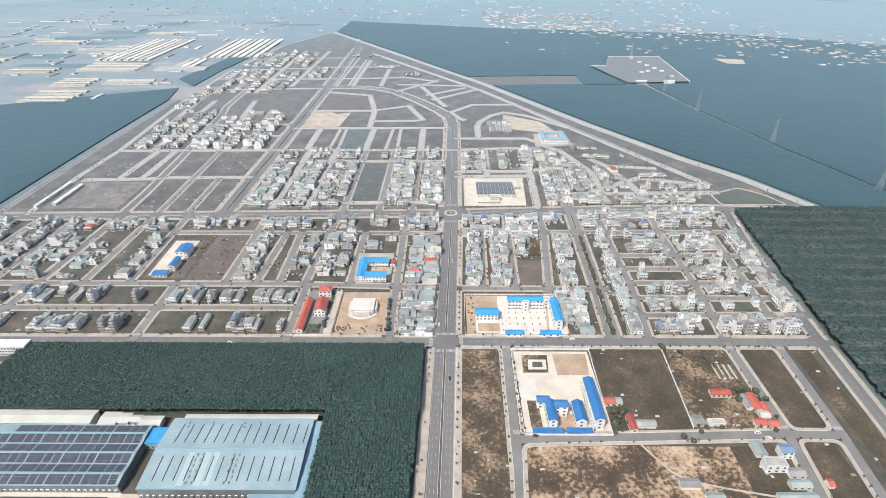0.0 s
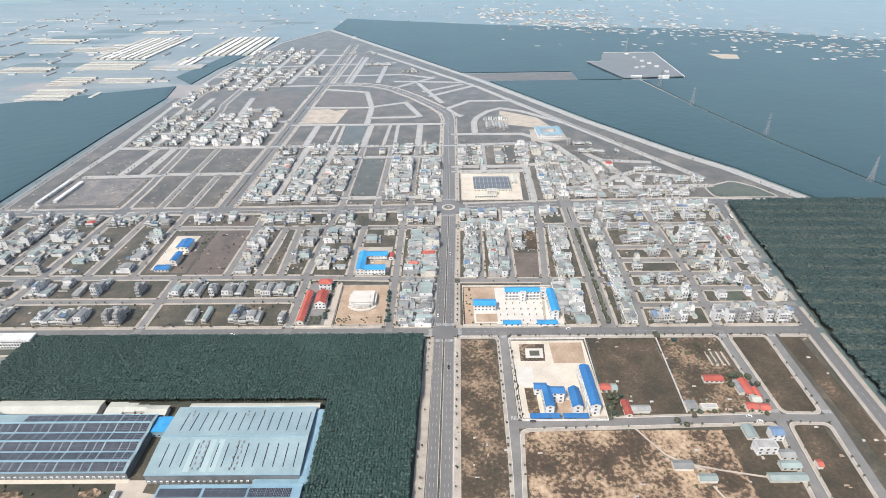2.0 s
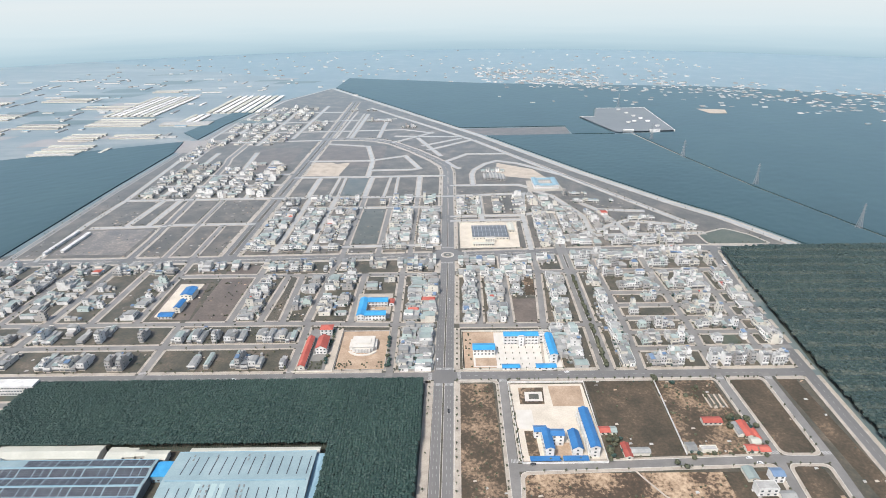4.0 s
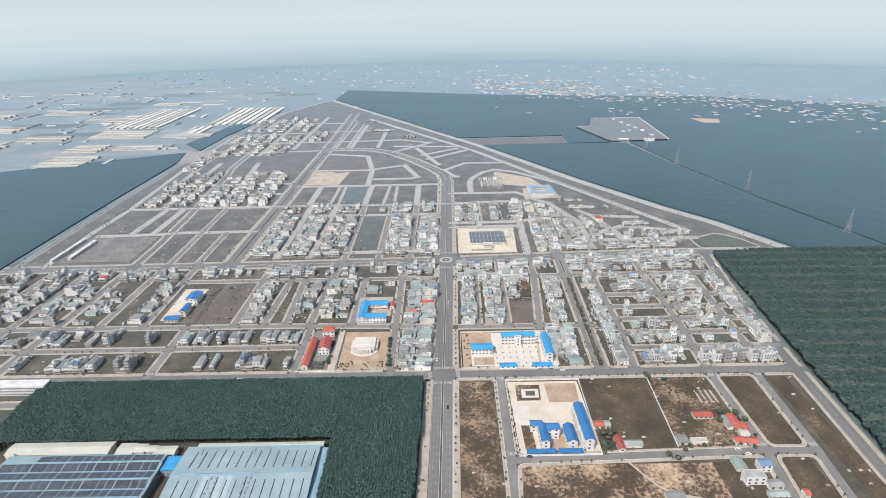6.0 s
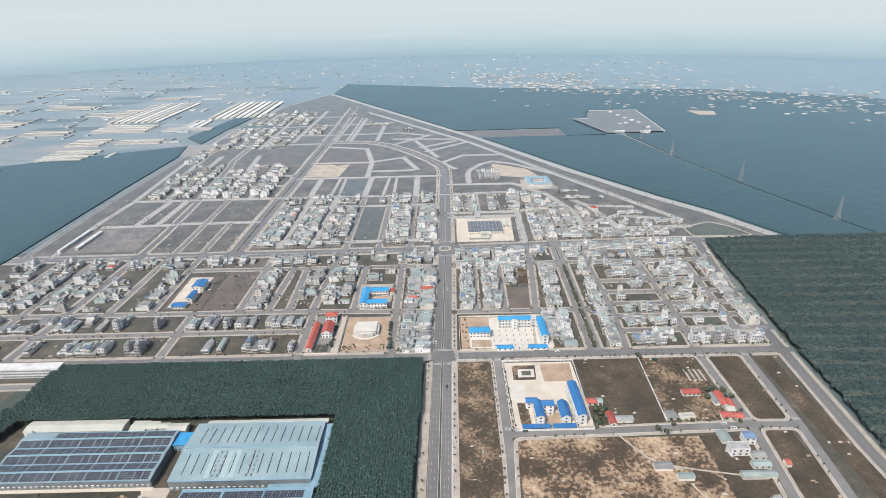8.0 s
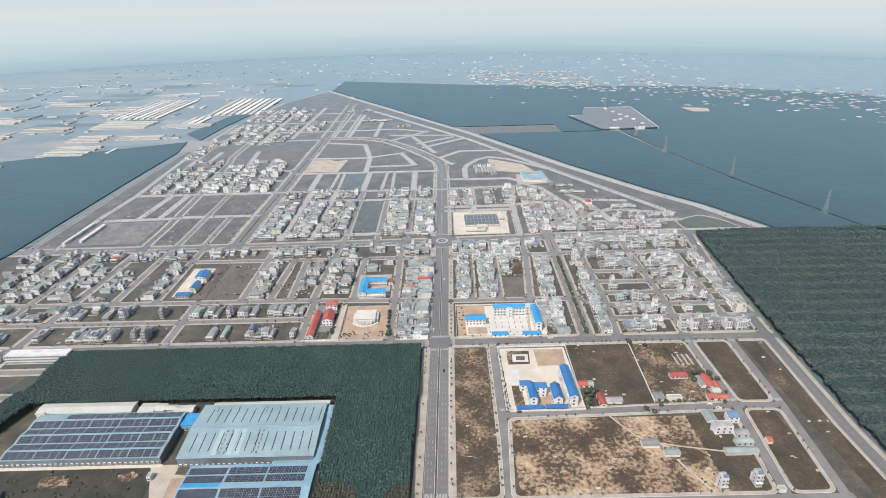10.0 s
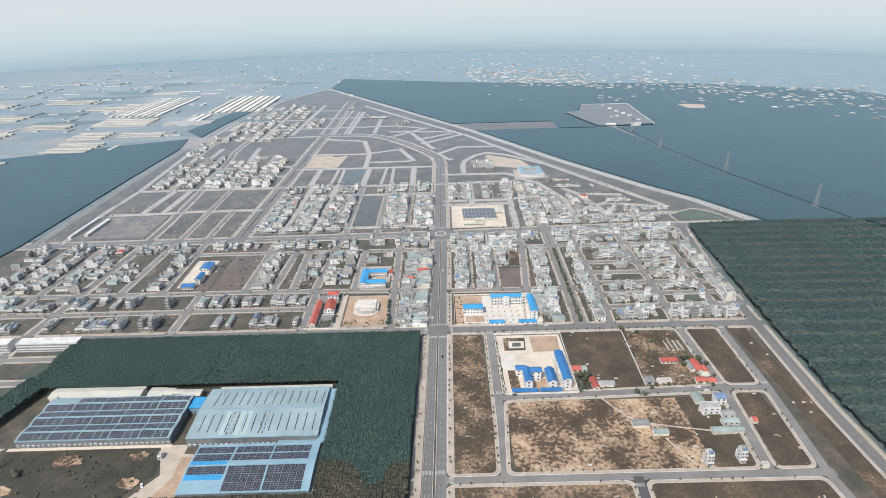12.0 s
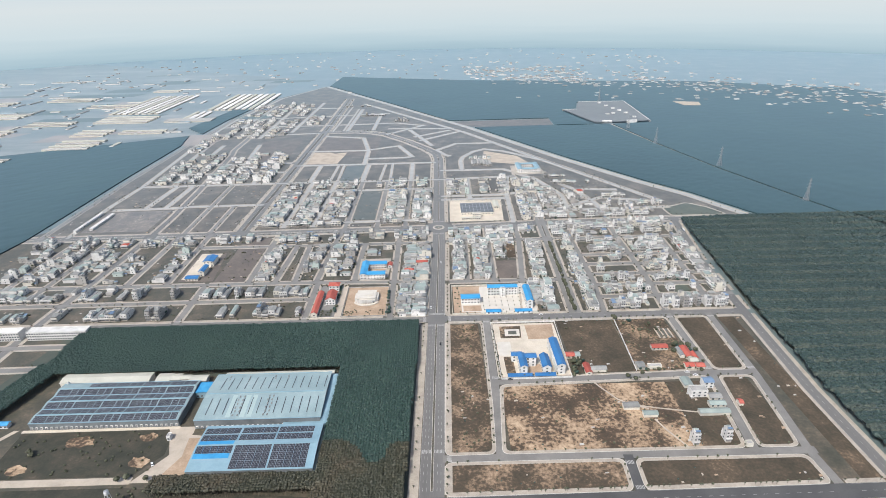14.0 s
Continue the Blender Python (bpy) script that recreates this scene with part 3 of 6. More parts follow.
# ---- plots ----
PLOT_Z = [0.004]
def plot(name, x0, x1, y0, y1, mat, label, z=0.02, depth=0.0, slant=0.0):
    PLOT_Z[0] += 0.0007
    if not depth:
        z = PLOT_Z[0]
    return sheet(name, [(x0 + slant * y0, y0), (x1 + slant * y0, y0), (x1 + slant * y1, y1), (x0 + slant * y1, y1)], z, mat, label, "plot", depth)


plot("ground_lot_scrub", 212, 247, -198, -116, M_weedy, "weedy corner of the cleared lot")
plot("ground_lot_rubble", 59, 213, -198, -116, M_rubble, "cleared lot of pale sand and dark scrub patches")
plot("ground_lot_strip", 12, 47, -198, -8, M_half, "weedy lot with bare sandy streaks")
plot("ground_lot_a", 134, 195, -99, -6, M_weedy, "dark dry scrub lot behind a fence")
plot("ground_lot_b", 196, 254, -99, -6, M_half, "weedy yard with bare earth and vegetable beds")
plot("ground_lot_c", 270, 300, -99, -6, M_weedy, "dark dry scrub lot between kerbs")
plot("ground_lot_d", 315, 333, -420, -6, M_weedy, "dry scrub lot between kerbs")
plot("ground_lot_e", 262, 292, -198, -111, M_weedy, "dark dry scrub lot between kerbs")
plot("ground_lot_f", 8, 143, -236, -210, M_half, "weedy lot between kerbs")
plot("ground_lot_g", 155, 288, -236, -211, M_weedy, "dry weedy lot between kerbs")
plot("ground_lot_h", -286, -246, 108, 250, M_fallow, "brown fallow plot", slant=0.0)
plot("ground_lot_green", 287, 312, 53, 70, M_lawn, "small green kerbed lot among houses")
plot("ground_lot_i", 73, 108, 100, 152, M_fallow, "brown fallow plot among houses", slant=0.07)
plot("ground_lot_j", -196, -190, 108, 214, M_scrub, "narrow kerbed planting strip", z=0.2, depth=0.2)
for i, (x0, x1, y0, y1, m) in enumerate(((-232, -198, 300, 520, M_scrubhazed), (-134, -96, 318, 468, M_grass), (-238, -208, 535, 642, M_scrubhazed), (-185, -144, 535, 642, M_grass), (-134, -108, 535, 642, M_scrubhazed), (-81, -47, 535, 642, M_scrubhazed), (-38, -6, 535, 642, M_scrubhazed),
                                         (-430, -356, 290, 395, M_scrubhazed), (-345, -312, 290, 515, M_scrubhazed), (-430, -312, 410, 515, M_scrubhazed), (-430, -330, 690, 890, M_fallow), (-280, -130, 720, 900, M_fallow), (-340, -300, 110, 250, M_scrub), (20, 120, 540, 585, M_scrubhazed), (22, 62, 610, 690, M_scrubhazed))):
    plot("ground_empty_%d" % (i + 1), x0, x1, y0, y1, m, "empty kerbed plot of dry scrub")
sheet("ground_sand_far", [(-286, 658), (-209, 658), (-199, 756), (-226, 745), (-240, 757), (-285, 756)], 0.03, M_track, "bare sandy plot", "plot")
sheet("ground_sand_north", [(110, 650), (215, 610), (190, 690), (120, 740)], 0.03, M_track, "bare sandy plot", "plot")
sheet("ground_mess_west", [(-560, 290), (-455, 290), (-455, 385), (-560, 380)], 0.03, M_mess, "plot of heaped building rubble", "plot")
lot_walk("pavement_tip", [(386, 303), (480, 303), (464, 338), (436, 364), (384, 340)], 2.6, 9.0)
sheet("ground_tip_lawn", [(389, 306), (474, 306), (461, 336), (436, 360), (388, 337)], 0.075, M_lawn, "green grass lot in the estate's corner", "plot")
sheet("ground_field_strip", [(53, 1078), (340, 1090), (337, 1004), (114, 999)], 0.03, M_fallow, "bare brown field strip in the plantation", "field")
sheet("ground_cutting", [(494, 1000), (535, 775), (583.5, 560), (645, 348), (702, 150), (705, 150), (648, 350), (586.5, 562), (538, 777), (497, 1000)], 0.05, M_track, "pale cleared track under the pylons", "track")
# white-walled far fields of the western farms, lifted in colour and sheen for haze
M_far = surf("hazed_fields", [(0.08, 0.105, 0.10), (0.16, 0.165, 0.145), (0.32, 0.29, 0.25)], 0.009, 0.08, 0.6, sheen=0.9, stretch=(0.35, 1, 1))
sheet("ground_farms", [(-640, 900), (-640, 2100), (-2600, 3300), (-3200, 600), (-1100, 700)], 0.02, M_far, "patchwork of fields and sheds, paled for haze", "field")

rf = random.Random(11)
M_field = surf("pinkish_ploughed_field", [(0.20, 0.155, 0.125), (0.28, 0.22, 0.18), (0.34, 0.28, 0.23)], 0.02, 0.2, 0.6, sheen=0.8)
M_crop = surf("dark_green_crop", [(0.04, 0.06, 0.045), (0.06, 0.085, 0.06)], 0.02, 0.2, 0.6, sheen=0.8)
for i in range(34):
    x, y = rf.uniform(-2000, -680), rf.uniform(820, 2300)
    if y < 700 - 0.35 * (x + 640) + 60:
        continue
    w, d = rf.uniform(90, 280), rf.uniform(40, 130)
    sheet("ground_field_%d" % (i + 1), [(x, y), (x + w, y + 12), (x + w + 25, y + d), (x + 14, y + d - 6)], 0.04 + 0.003 * i, rf.choice((M_field, M_crop, M_far, M_crop)), "rectangular farm field in the haze", "field")

# ---- plantations ----
M_foreststripe = surf("plantation_leaves_lighter_row", [(0.044, 0.062, 0.051), (0.056, 0.074, 0.059), (0.070, 0.086, 0.067)], 0.03, 0.4, 0.6, island=0.06, sheen=0.4, haze_tint=(0.62, 0.86, 1.0))
bm = bmesh.new()
bmesh.ops.create_icosphere(bm, subdivisions=2, radius=1.0)
ICO_V = np.array([v.co[:] for v in bm.verts])
ICO_F = np.array([[v.index for v in f.verts] for f in bm.faces])
bm.free()
bm = bmesh.new()
bmesh.ops.create_icosphere(bm, subdivisions=1, radius=1.0)
LOW_V = np.array([v.co[:] for v in bm.verts])
LOW_F = np.array([[v.index for v in f.verts] for f in bm.faces])
bm.free()
rng = np.random.default_rng(7)


def crowns(spots, radius, height, mats, pick=None, low=False, squash=0.75, trunk=True, even=1.0):
    """Tree crowns as ragged clumps on thin trunks, one joined mesh."""
    tv, tf = (LOW_V, LOW_F) if low else (ICO_V, ICO_F)
    n, k = len(spots), len(tv)
    spots = np.asarray(spots, dtype=float)
    r = radius * rng.uniform(1 - 0.22 * even, 1 + 0.22 * even, n)
    h = height * rng.uniform(1 - 0.08 * even, 1 + 0.08 * even, n)
    jit = rng.uniform(0.80, 1.12, (n, k, 1))
    v = tv[None] * jit * r[:, None, None]
    v[:, :, 2] *= squash
    a = rng.uniform(0, 6.28, n)
    c, s = np.cos(a)[:, None], np.sin(a)[:, None]
    x, y = v[:, :, 0] * c - v[:, :, 1] * s, v[:, :, 0] * s + v[:, :, 1] * c
    v[:, :, 0], v[:, :, 1] = x + spots[:, 0, None], y + spots[:, 1, None]
    v[:, :, 2] += (h - r * squash)[:, None]
    # each facet becomes a loose spray of leaves of its own, tilted a little
    m3 = len(tf) * 3
    v = v[:, tf.ravel(), :].reshape(n, len(tf), 3, 3)
    mid_ = v.mean(axis=2, keepdims=True)
    v = mid_ + (v - mid_) * rng.uniform(0.9, 1.55, (n, len(tf), 1, 1)) + rng.normal(0, 0.09, (n, len(tf), 3, 3)) * r[:, None, None, None]
    v = v.reshape(n, m3, 3)
    f = (np.arange(m3).reshape(-1, 3)[None] + (np.arange(n) * m3)[:, None, None]).reshape(-1, 3)
    idx = np.zeros(len(f), int) if pick is None else np.repeat(pick, len(tf))
    V = v.reshape(-1, 3)
    if trunk:
        ring = np.array([(0.16, 0), (-0.08, 0.14), (-0.08, -0.14)])
        t = np.zeros((n, 6, 3))
        t[:, :3, :2] = ring[None] + spots[:, None, :2]
        t[:, 3:, :2] = ring[None] * 0.7 + spots[:, None, :2]
        t[:, 3:, 2] = (h - r * squash)[:, None]
        q = np.array([(0, 1, 4), (0, 4, 3), (1, 2, 5), (1, 5, 4), (2, 0, 3), (2, 3, 5)])
        f = np.vstack([f, (q[None] + (np.arange(n) * 6)[:, None, None]).reshape(-1, 3) + len(V)])
        idx = np.concatenate([idx, np.full(n * 6, len(mats))])
        V = np.vstack([V, t.reshape(-1, 3)])
    return tri_mesh("plantation", V, f, list(mats) + ([M_trunk] if trunk else []), idx)


def rows_in(x0, x1, y0, y1, dx, dy, keep, jx=0.35, jy=0.25):
    xs, ys = np.meshgrid(np.arange(x0, x1, dx), np.arange(y0, y1, dy))
    p = np.stack([xs.ravel(), ys.ravel()], 1)
    p += rng.uniform(-1, 1, p.shape) * (dx * jx, dy * jy)
    return p[keep(p[:, 0], p[:, 1])]


def west_keep(x, y):
    strip_n = (y > -87) & (y < -7) & (x < -18) & (x > -384 + (-7 - y) * 0.0)
    strip_e = (x > -92) & (x < np.interp(y, [-330, -234, -126, -18], [-29, -24.5, -21.5, -18.5])) & (y <= -74)
    edge_w = (x < -366 - (y + 78) * -0.28) & (x > -392 - (y + 78) * -0.28) & (y <= -70) & (y > -200)
    belt = (y < -219) & (y > -234) & (x > -215) & (x < -85)
    return strip_n | strip_e | edge_w | belt


p = rows_in(-420, -18, -330, -6, 2.25, 2.3, west_keep, 0.2, 0.2)
dry = (p[:, 1] < -78) & (np.array([noise.noise((x * 0.03, y * 0.03, 3.0)) for x, y in p]) > 0.02 + 0.022 * (p[:, 1] + 188))
tagged(new("plantation_west", crowns(p, 1.5, 8.6, [M_forest, M_forestdry], dry.astype(int), squash=0.8, even=0.65)), "dense dark green rubber plantation, browning at one end", "plantation", kind="stuff")
sheet("ground_plantation_west", [(-400, -6), (-18, -6), (-20, -126), (-27, -330), (-93, -330), (-93, -88), (-368, -88), (-420, -200), (-440, -200)], 0.03, M_floor, "dark leaf-littered plantation floor", "ground")


def east_edge(y):
    """The plantation's west edge along the boundary roads."""
    return np.interp(y, [-420, -133, 18, 142, 274, 281, 283, 408, 487, 667, 1016, 1400, 1820], [350, 351, 364, 376, 389, 392, 524, 463, 404, 293, 99, -146, -415])


def east_keep(x, y):
    cut = np.interp(y, [-420, 150, 348, 560, 775, 1000], [1000, 706, 646, 584, 536, 492])
    return (x > east_edge(y) + 1) & (np.abs(x - cut) > 4)


p = rows_in(345, 560, -330, 283, 3.1, 4.6, east_keep, 0.4, 0.12)
tagged(new("plantation_east", crowns(p, 2.6, 8.3, [M_foresteast, M_foreststripe], ((np.mod(p[:, 1] + 0.03 * p[:, 0], 23.0) < 8.0) & (rng.random(len(p)) < 0.85)).astype(int), squash=0.65, even=0.6)), "rubber plantation planted in long straight rows", "plantation", kind="stuff")
p = rows_in(560, 760, -330, 283, 4.4, 4.6, east_keep, 0.4, 0.12)
tagged(new("plantation_east_beyond", crowns(p, 3.5, 8.5, [M_foresteast, M_foreststripe], (np.mod(p[:, 1] + 0.03 * p[:, 0], 23.0) < 8.0).astype(int), low=True, trunk=False, squash=0.55, even=0.4)), "rubber plantation stretching away in rows", "plantation", kind="stuff")
sheet("ground_plantation_east", [(351, -420), (364, 18), (396, 274), (528, 283), (760, 284), (760, -420)], 0.03, M_floor, "dark leaf-littered plantation floor", "ground")


def inside(ring, x, y):
    hit = np.zeros(x.shape, bool)
    for (xa, ya), (xb, yb) in zip(ring, ring[1:] + ring[:1]):
        if ya != yb:
            hit ^= ((ya > y) != (yb > y)) & (x < (xb - xa) * (y - ya) / (yb - ya) + xa)
    return hit


def canopy(name, ring, label, z=1.8, cell=10.0):
    """A distant plantation: a closed canopy with steep sides, flattened to suit the camera's view, and a rough, rowed
    top.
    """
    g = Geo()
    area = sum(a[0] * b[1] - b[0] * a[1] for a, b in zip(ring, ring[1:] + ring[:1]))
    if area < 0:
        ring = ring[::-1]
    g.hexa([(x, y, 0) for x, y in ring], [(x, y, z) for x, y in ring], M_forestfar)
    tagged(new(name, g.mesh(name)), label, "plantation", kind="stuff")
    xs, ys = [q[0] for q in ring], [q[1] for q in ring]
    gx, gy = np.arange(min(xs), max(xs), cell), np.arange(min(ys), max(ys), cell * 0.8)
    X, Y = np.meshgrid(gx, gy)
    ok = inside(ring, X, Y)
    Z = z + 0.04 + rng.uniform(0.0, 0.4, X.shape)
    k = np.arange(X.size).reshape(X.shape)
    full = ok[:-1, :-1] & ok[1:, :-1] & ok[:-1, 1:] & ok[1:, 1:]
    a, b, c, d = k[:-1, :-1][full], k[:-1, 1:][full], k[1:, 1:][full], k[1:, :-1][full]
    tris = np.concatenate([np.stack([a, b, c], 1), np.stack([a, c, d], 1)])
    V = np.stack([X.ravel(), Y.ravel(), Z.ravel()], 1)
    used, inv = np.unique(tris, return_inverse=True)
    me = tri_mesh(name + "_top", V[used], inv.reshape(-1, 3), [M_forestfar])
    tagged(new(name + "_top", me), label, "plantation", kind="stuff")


canopy("plantation_far_east", [(760, -420), (2600, -420), (2600, 284.9), (760, 284.9)], "far plantation with haze in its colour", cell=14)
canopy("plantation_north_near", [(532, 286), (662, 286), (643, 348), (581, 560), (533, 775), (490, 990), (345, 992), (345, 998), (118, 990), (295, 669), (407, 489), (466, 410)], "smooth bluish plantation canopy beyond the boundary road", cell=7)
canopy("plantation_north_far", [(668, 286), (2600, 286), (2600, 1000), (1700, 1000), (1500, 1500), (1050, 1750), (200, 1900), (-400, 2100), (-412, 1822), (-143, 1402), (52, 1085), (341, 1093), (340, 1000), (450, 1000), (403, 1207), (448, 1210), (481, 1332), (638, 1332), (614, 1012), (500, 992), (538, 775), (586, 560), (648, 348)], "wide plantation canopy coloured haze-blue", cell=11)
canopy("plantation_far_west", [(-626, 262), (-630, 588), (-628, 852), (-650, 960), (-1000, 800), (-1400, 640), (-1500, 150), (-900, 20), (-640, 140)], "plantation canopy west of the estate, coloured haze-blue")
canopy("plantation_far_belt", [(-622, 980), (-614, 1160), (-562, 1560), (-580, 1640), (-640, 1400), (-690, 1060)], "far belt of trees with haze in its colour")

# ---- houses ----
WALLS = [M_white, M_white, M_cream, M_cement, M_mint]
ROOFS = [M_rgrey, M_rdark, M_rgreen, M_rblue, M_rred, M_slab]


def window_mesh(w, h):
    g = Geo()
    g.box(-w / 2, w / 2, -0.06, 0.04, 0, h, M_shade)
    g.box(-w / 2 + 0.08, w / 2 - 0.08, -0.09, -0.05, 0.08, h - 0.08, M_glass)
    g.box(-w / 2 - 0.1, w / 2 + 0.1, -0.16, 0.0, -0.12, 0.0, M_white)
    return g.mesh("window")


WIN = {}
TEMPLATES = {}


def house_template(w, d, st, roof, wall):
    """Parts of a house on a plot w wide and d deep, its front towards -y: a list of name, mesh, place."""
    key = (w, d, st, roof, wall)
    if key in TEMPLATES:
        return TEMPLATES[key]
    W, Rf = WALLS[wall], ROOFS[roof]
    h = 3.9 + 3.4 * (st - 1)
    hw = w / 2 - (0.08, 0.3, 0.16)[int(w + d + wall) % 3]
    out = []
    var = (w * 3 + d * 5 + st * 7 + roof * 11 + wall * 13) % 4
    front = d if (st == 1 and var < 2) else d * (0.62, 0.7, 0.55, 0.8)[int(var)]
    rear = h - (3.4 if st > 1 else 0.9)
    flat = st >= 3 or roof == 5
    g = Geo()
    g.box(-hw, hw, 0.9, front, 0, h, W, M_slab)
    if flat:
        for x0, x1, y0, y1 in ((-hw, hw, 0.9, 1.1), (-hw, hw, front - 0.2, front), (-hw, -hw + 0.2, 1.1, front - 0.2), (hw - 0.2, hw, 1.1, front - 0.2)):
            g.box(x0, x1, y0, y1, h, h + 0.9, W)
    else:
        g.box(-hw, hw, 0.9, 1.1, h, h + 1.0, W)
    out.append(("wall", g.mesh("wall"), (0, 0, 0)))
    if front < d - 1:
        side = hw - (1.6 if w > 5 and var > 1 else 0.0)
        g = Geo()
        g.box(-hw, side, front + 0.01, d, 0, rear, W if var % 2 else M_cement, M_slab)
        out.append(("rear_wall", g.mesh("rear_wall"), (0, 0, 0)))
        g = Geo()
        g.hexa([(-hw, front + 0.02, rear + 0.45), (side, front + 0.02, rear + 0.45), (side, d + 0.3, rear + 0.05), (-hw, d + 0.3, rear + 0.05)], [(-hw, front + 0.02, rear + 0.55), (side, front + 0.02, rear + 0.55), (side, d + 0.3, rear + 0.15), (-hw, d + 0.3, rear + 0.15)], (M_rgrey, M_rdark, M_slab, M_rgreen)[int((var + roof) % 4)])
        out.append(("rear_roof", g.mesh("rear_roof"), (0, 0, 0)))
    g = Geo()
    if not flat:
        if roof == 4 or (w >= 9 and st == 1 and wall == 2):
            g.hip(-hw, hw, 1.2, front, h + 0.02, 2.0, Rf, 0.4)
        elif var == 1:
            g.gable(-hw, hw, 1.15, front, h + 0.3, 0.9, Rf, 0.12, "x", 0.12)
        else:
            g.gable(-hw, hw, 1.15, front, h + 0.25, 0.75, Rf, 0.15, "y", 0.12)
        out.append(("roof", g.mesh("roof"), (0, 0, 0)))
    else:
        g.box(-hw + 0.3, min(hw - 0.3, -hw + 2.9), front * 0.5, front * 0.8, h + 0.01, h + 2.6, W, Rf if roof != 5 else M_slab)
        out.append(("stair_head", g.mesh("stair_head"), (0, 0, 0)))
        if var != 2:
            g = Geo()
            g.hexa([(-hw + 0.3, 1.3, h + 2.3), (hw - 0.3, 1.3, h + 2.3), (hw - 0.3, front * 0.42, h + 2.6), (-hw + 0.3, front * 0.42, h + 2.6)], [(-hw + 0.3, 1.3, h + 2.38), (hw - 0.3, 1.3, h + 2.38), (hw - 0.3, front * 0.42, h + 2.68), (-hw + 0.3, front * 0.42, h + 2.68)], (M_rgrey, M_rdark, M_rgreen, M_rblue)[int(var)])
            for sx in (-hw + 0.4, hw - 0.5):
                for sy in (1.4, front * 0.4):
                    g.box(sx, sx + 0.1, sy, sy + 0.1, h, h + 2.4, M_steel)
            out.append(("terrace_roof", g.mesh("terrace_roof"), (0, 0, 0)))
    g = Geo()
    g.box(-hw, hw, 0.0, 0.9, 0.0, 0.12, M_pave)
    out.append(("porch", g.mesh("porch"), (0, 0, 0)))
    g = Geo()
    g.gable(-hw, hw, -0.5, 0.9, 3.0, 0.35, M_rdark if roof == 0 else M_rgrey, 0.05, "x", 0.08) if st < 3 else g.box(-hw, hw, -0.2, 0.9, 3.2, 3.4, W)
    out.append(("awning", g.mesh("awning"), (0, 0, 0)))
    g = Geo()
    g.box(-hw + 0.5, hw - 0.5, 0.82, 0.92, 0.12, 2.8, M_shade)
    out.append(("door", g.mesh("door"), (0, 0, 0)))
    wk = (1.3, 1.5)
    if wk not in WIN:
        WIN[wk] = window_mesh(*wk)
    for s in range(1, st):
        z = 3.9 + 3.4 * (s - 1)
        g = Geo()
        g.box(-hw, hw, -0.3, 0.9, z - 0.15, z, W)
        g.box(-hw, hw, -0.3, -0.2, z, z + 0.95, W if s % 2 else M_steel)
        out.append(("balcony", g.mesh("balcony"), (0, 0, 0)))
        for x in ((-w / 4, w / 4) if w < 9 else (-w / 3, 0, w / 3)):
            out.append(("window", WIN[wk], (x, 0.86, z + 0.75)))
    for k in range(st):
        if var != 1:
            out.append(("window", WIN[wk], (0, 0, 0, 90, hw, front * 0.45, 3.4 * k + 1.3)))
            out.append(("window", WIN[wk], (0, 0, 0, -90, -hw, front * 0.6, 3.4 * k + 1.3)))
    if flat:
        g = Geo()
        g.box(0.5, 1.7, front * 0.6, front * 0.6 + 1.2, h, h + 1.1, M_cement)
        g.drum(1.1, front * 0.6 + 0.6, h + 1.1, h + 2.5, 0.55, 0.55, 10, M_steel)
        out.append(("water_tank", g.mesh("water_tank"), (0, 0, 0)))
    TEMPLATES[key] = out
    return out


HOUSES = []      # x, y, turn, template key


def lots(xa, ya, xb, yb, depth, face, dens, tall=0.3, seed=0, lot=(5, 5, 5, 7.5, 10), blue=0.025, roofs=None):
    """A row of house lots from one end to the other; face: degrees of the front (0 south, 90 east, 180 north, -90 west)."""
    r = random.Random(seed + int(xa * 7 + ya * 13))
    a, b = Vector((xa, ya)), Vector((xb, yb))
    d, run, n = (b - a).normalized(), 0.0, (b - a).length
    filled = dens
    while run < n - 4:
        w = r.choice(lot)
        if run + w > n:
            w = 5
        filled = dens + (0.12 if filled > dens else -0.12) * (r.random() < 0.5)
        if r.random() < filled:
            filled = dens + 0.1
            c = a + d * (run + w / 2)
            st = r.choice((2, 3, 3)) if r.random() < tall * 0.8 else r.choice((1, 1, 1, 2))
            if w > 7 and st > 2:
                st = 2
            u = r.random()
            roof = 3 if u < blue else 4 if u < blue + 0.008 else 2 if u < 0.28 else 1 if u < 0.46 else 5 if u < 0.62 else 0
            wall = r.choice((0, 0, 0, 1, 2, 3)) if r.random() > 0.03 else 4
            dd = min((9, 11, 14, 17, 22), key=lambda q: abs(q - depth * r.uniform(0.8, 1.05)))
            setback = r.choice((0.0, 0.6, 1.4, 2.4, 3.6))
            back = {0: Vector((0, 1)), 180: Vector((0, -1)), 90: Vector((-1, 0)), -90: Vector((1, 0))}[face]
            o = c + back * setback
            HOUSES.append((o.x, o.y, face, (w, dd, st, roof, wall)))
        else:
            filled = dens - 0.1
        run += w


def pair(xa, xb, y0, y1, dens, slant=0.0, tall=0.25, depth=None, **kw):
    """Two rows back to back between streets at xa and xb."""
    dpt = depth or (xb - xa) / 2
    lots(xa + slant * y0, y0, xa + slant * y1, y1, dpt, -90, dens, tall, **kw)
    lots(xb + slant * y0, y0, xb + slant * y1, y1, dpt, 90, dens, tall, **kw)


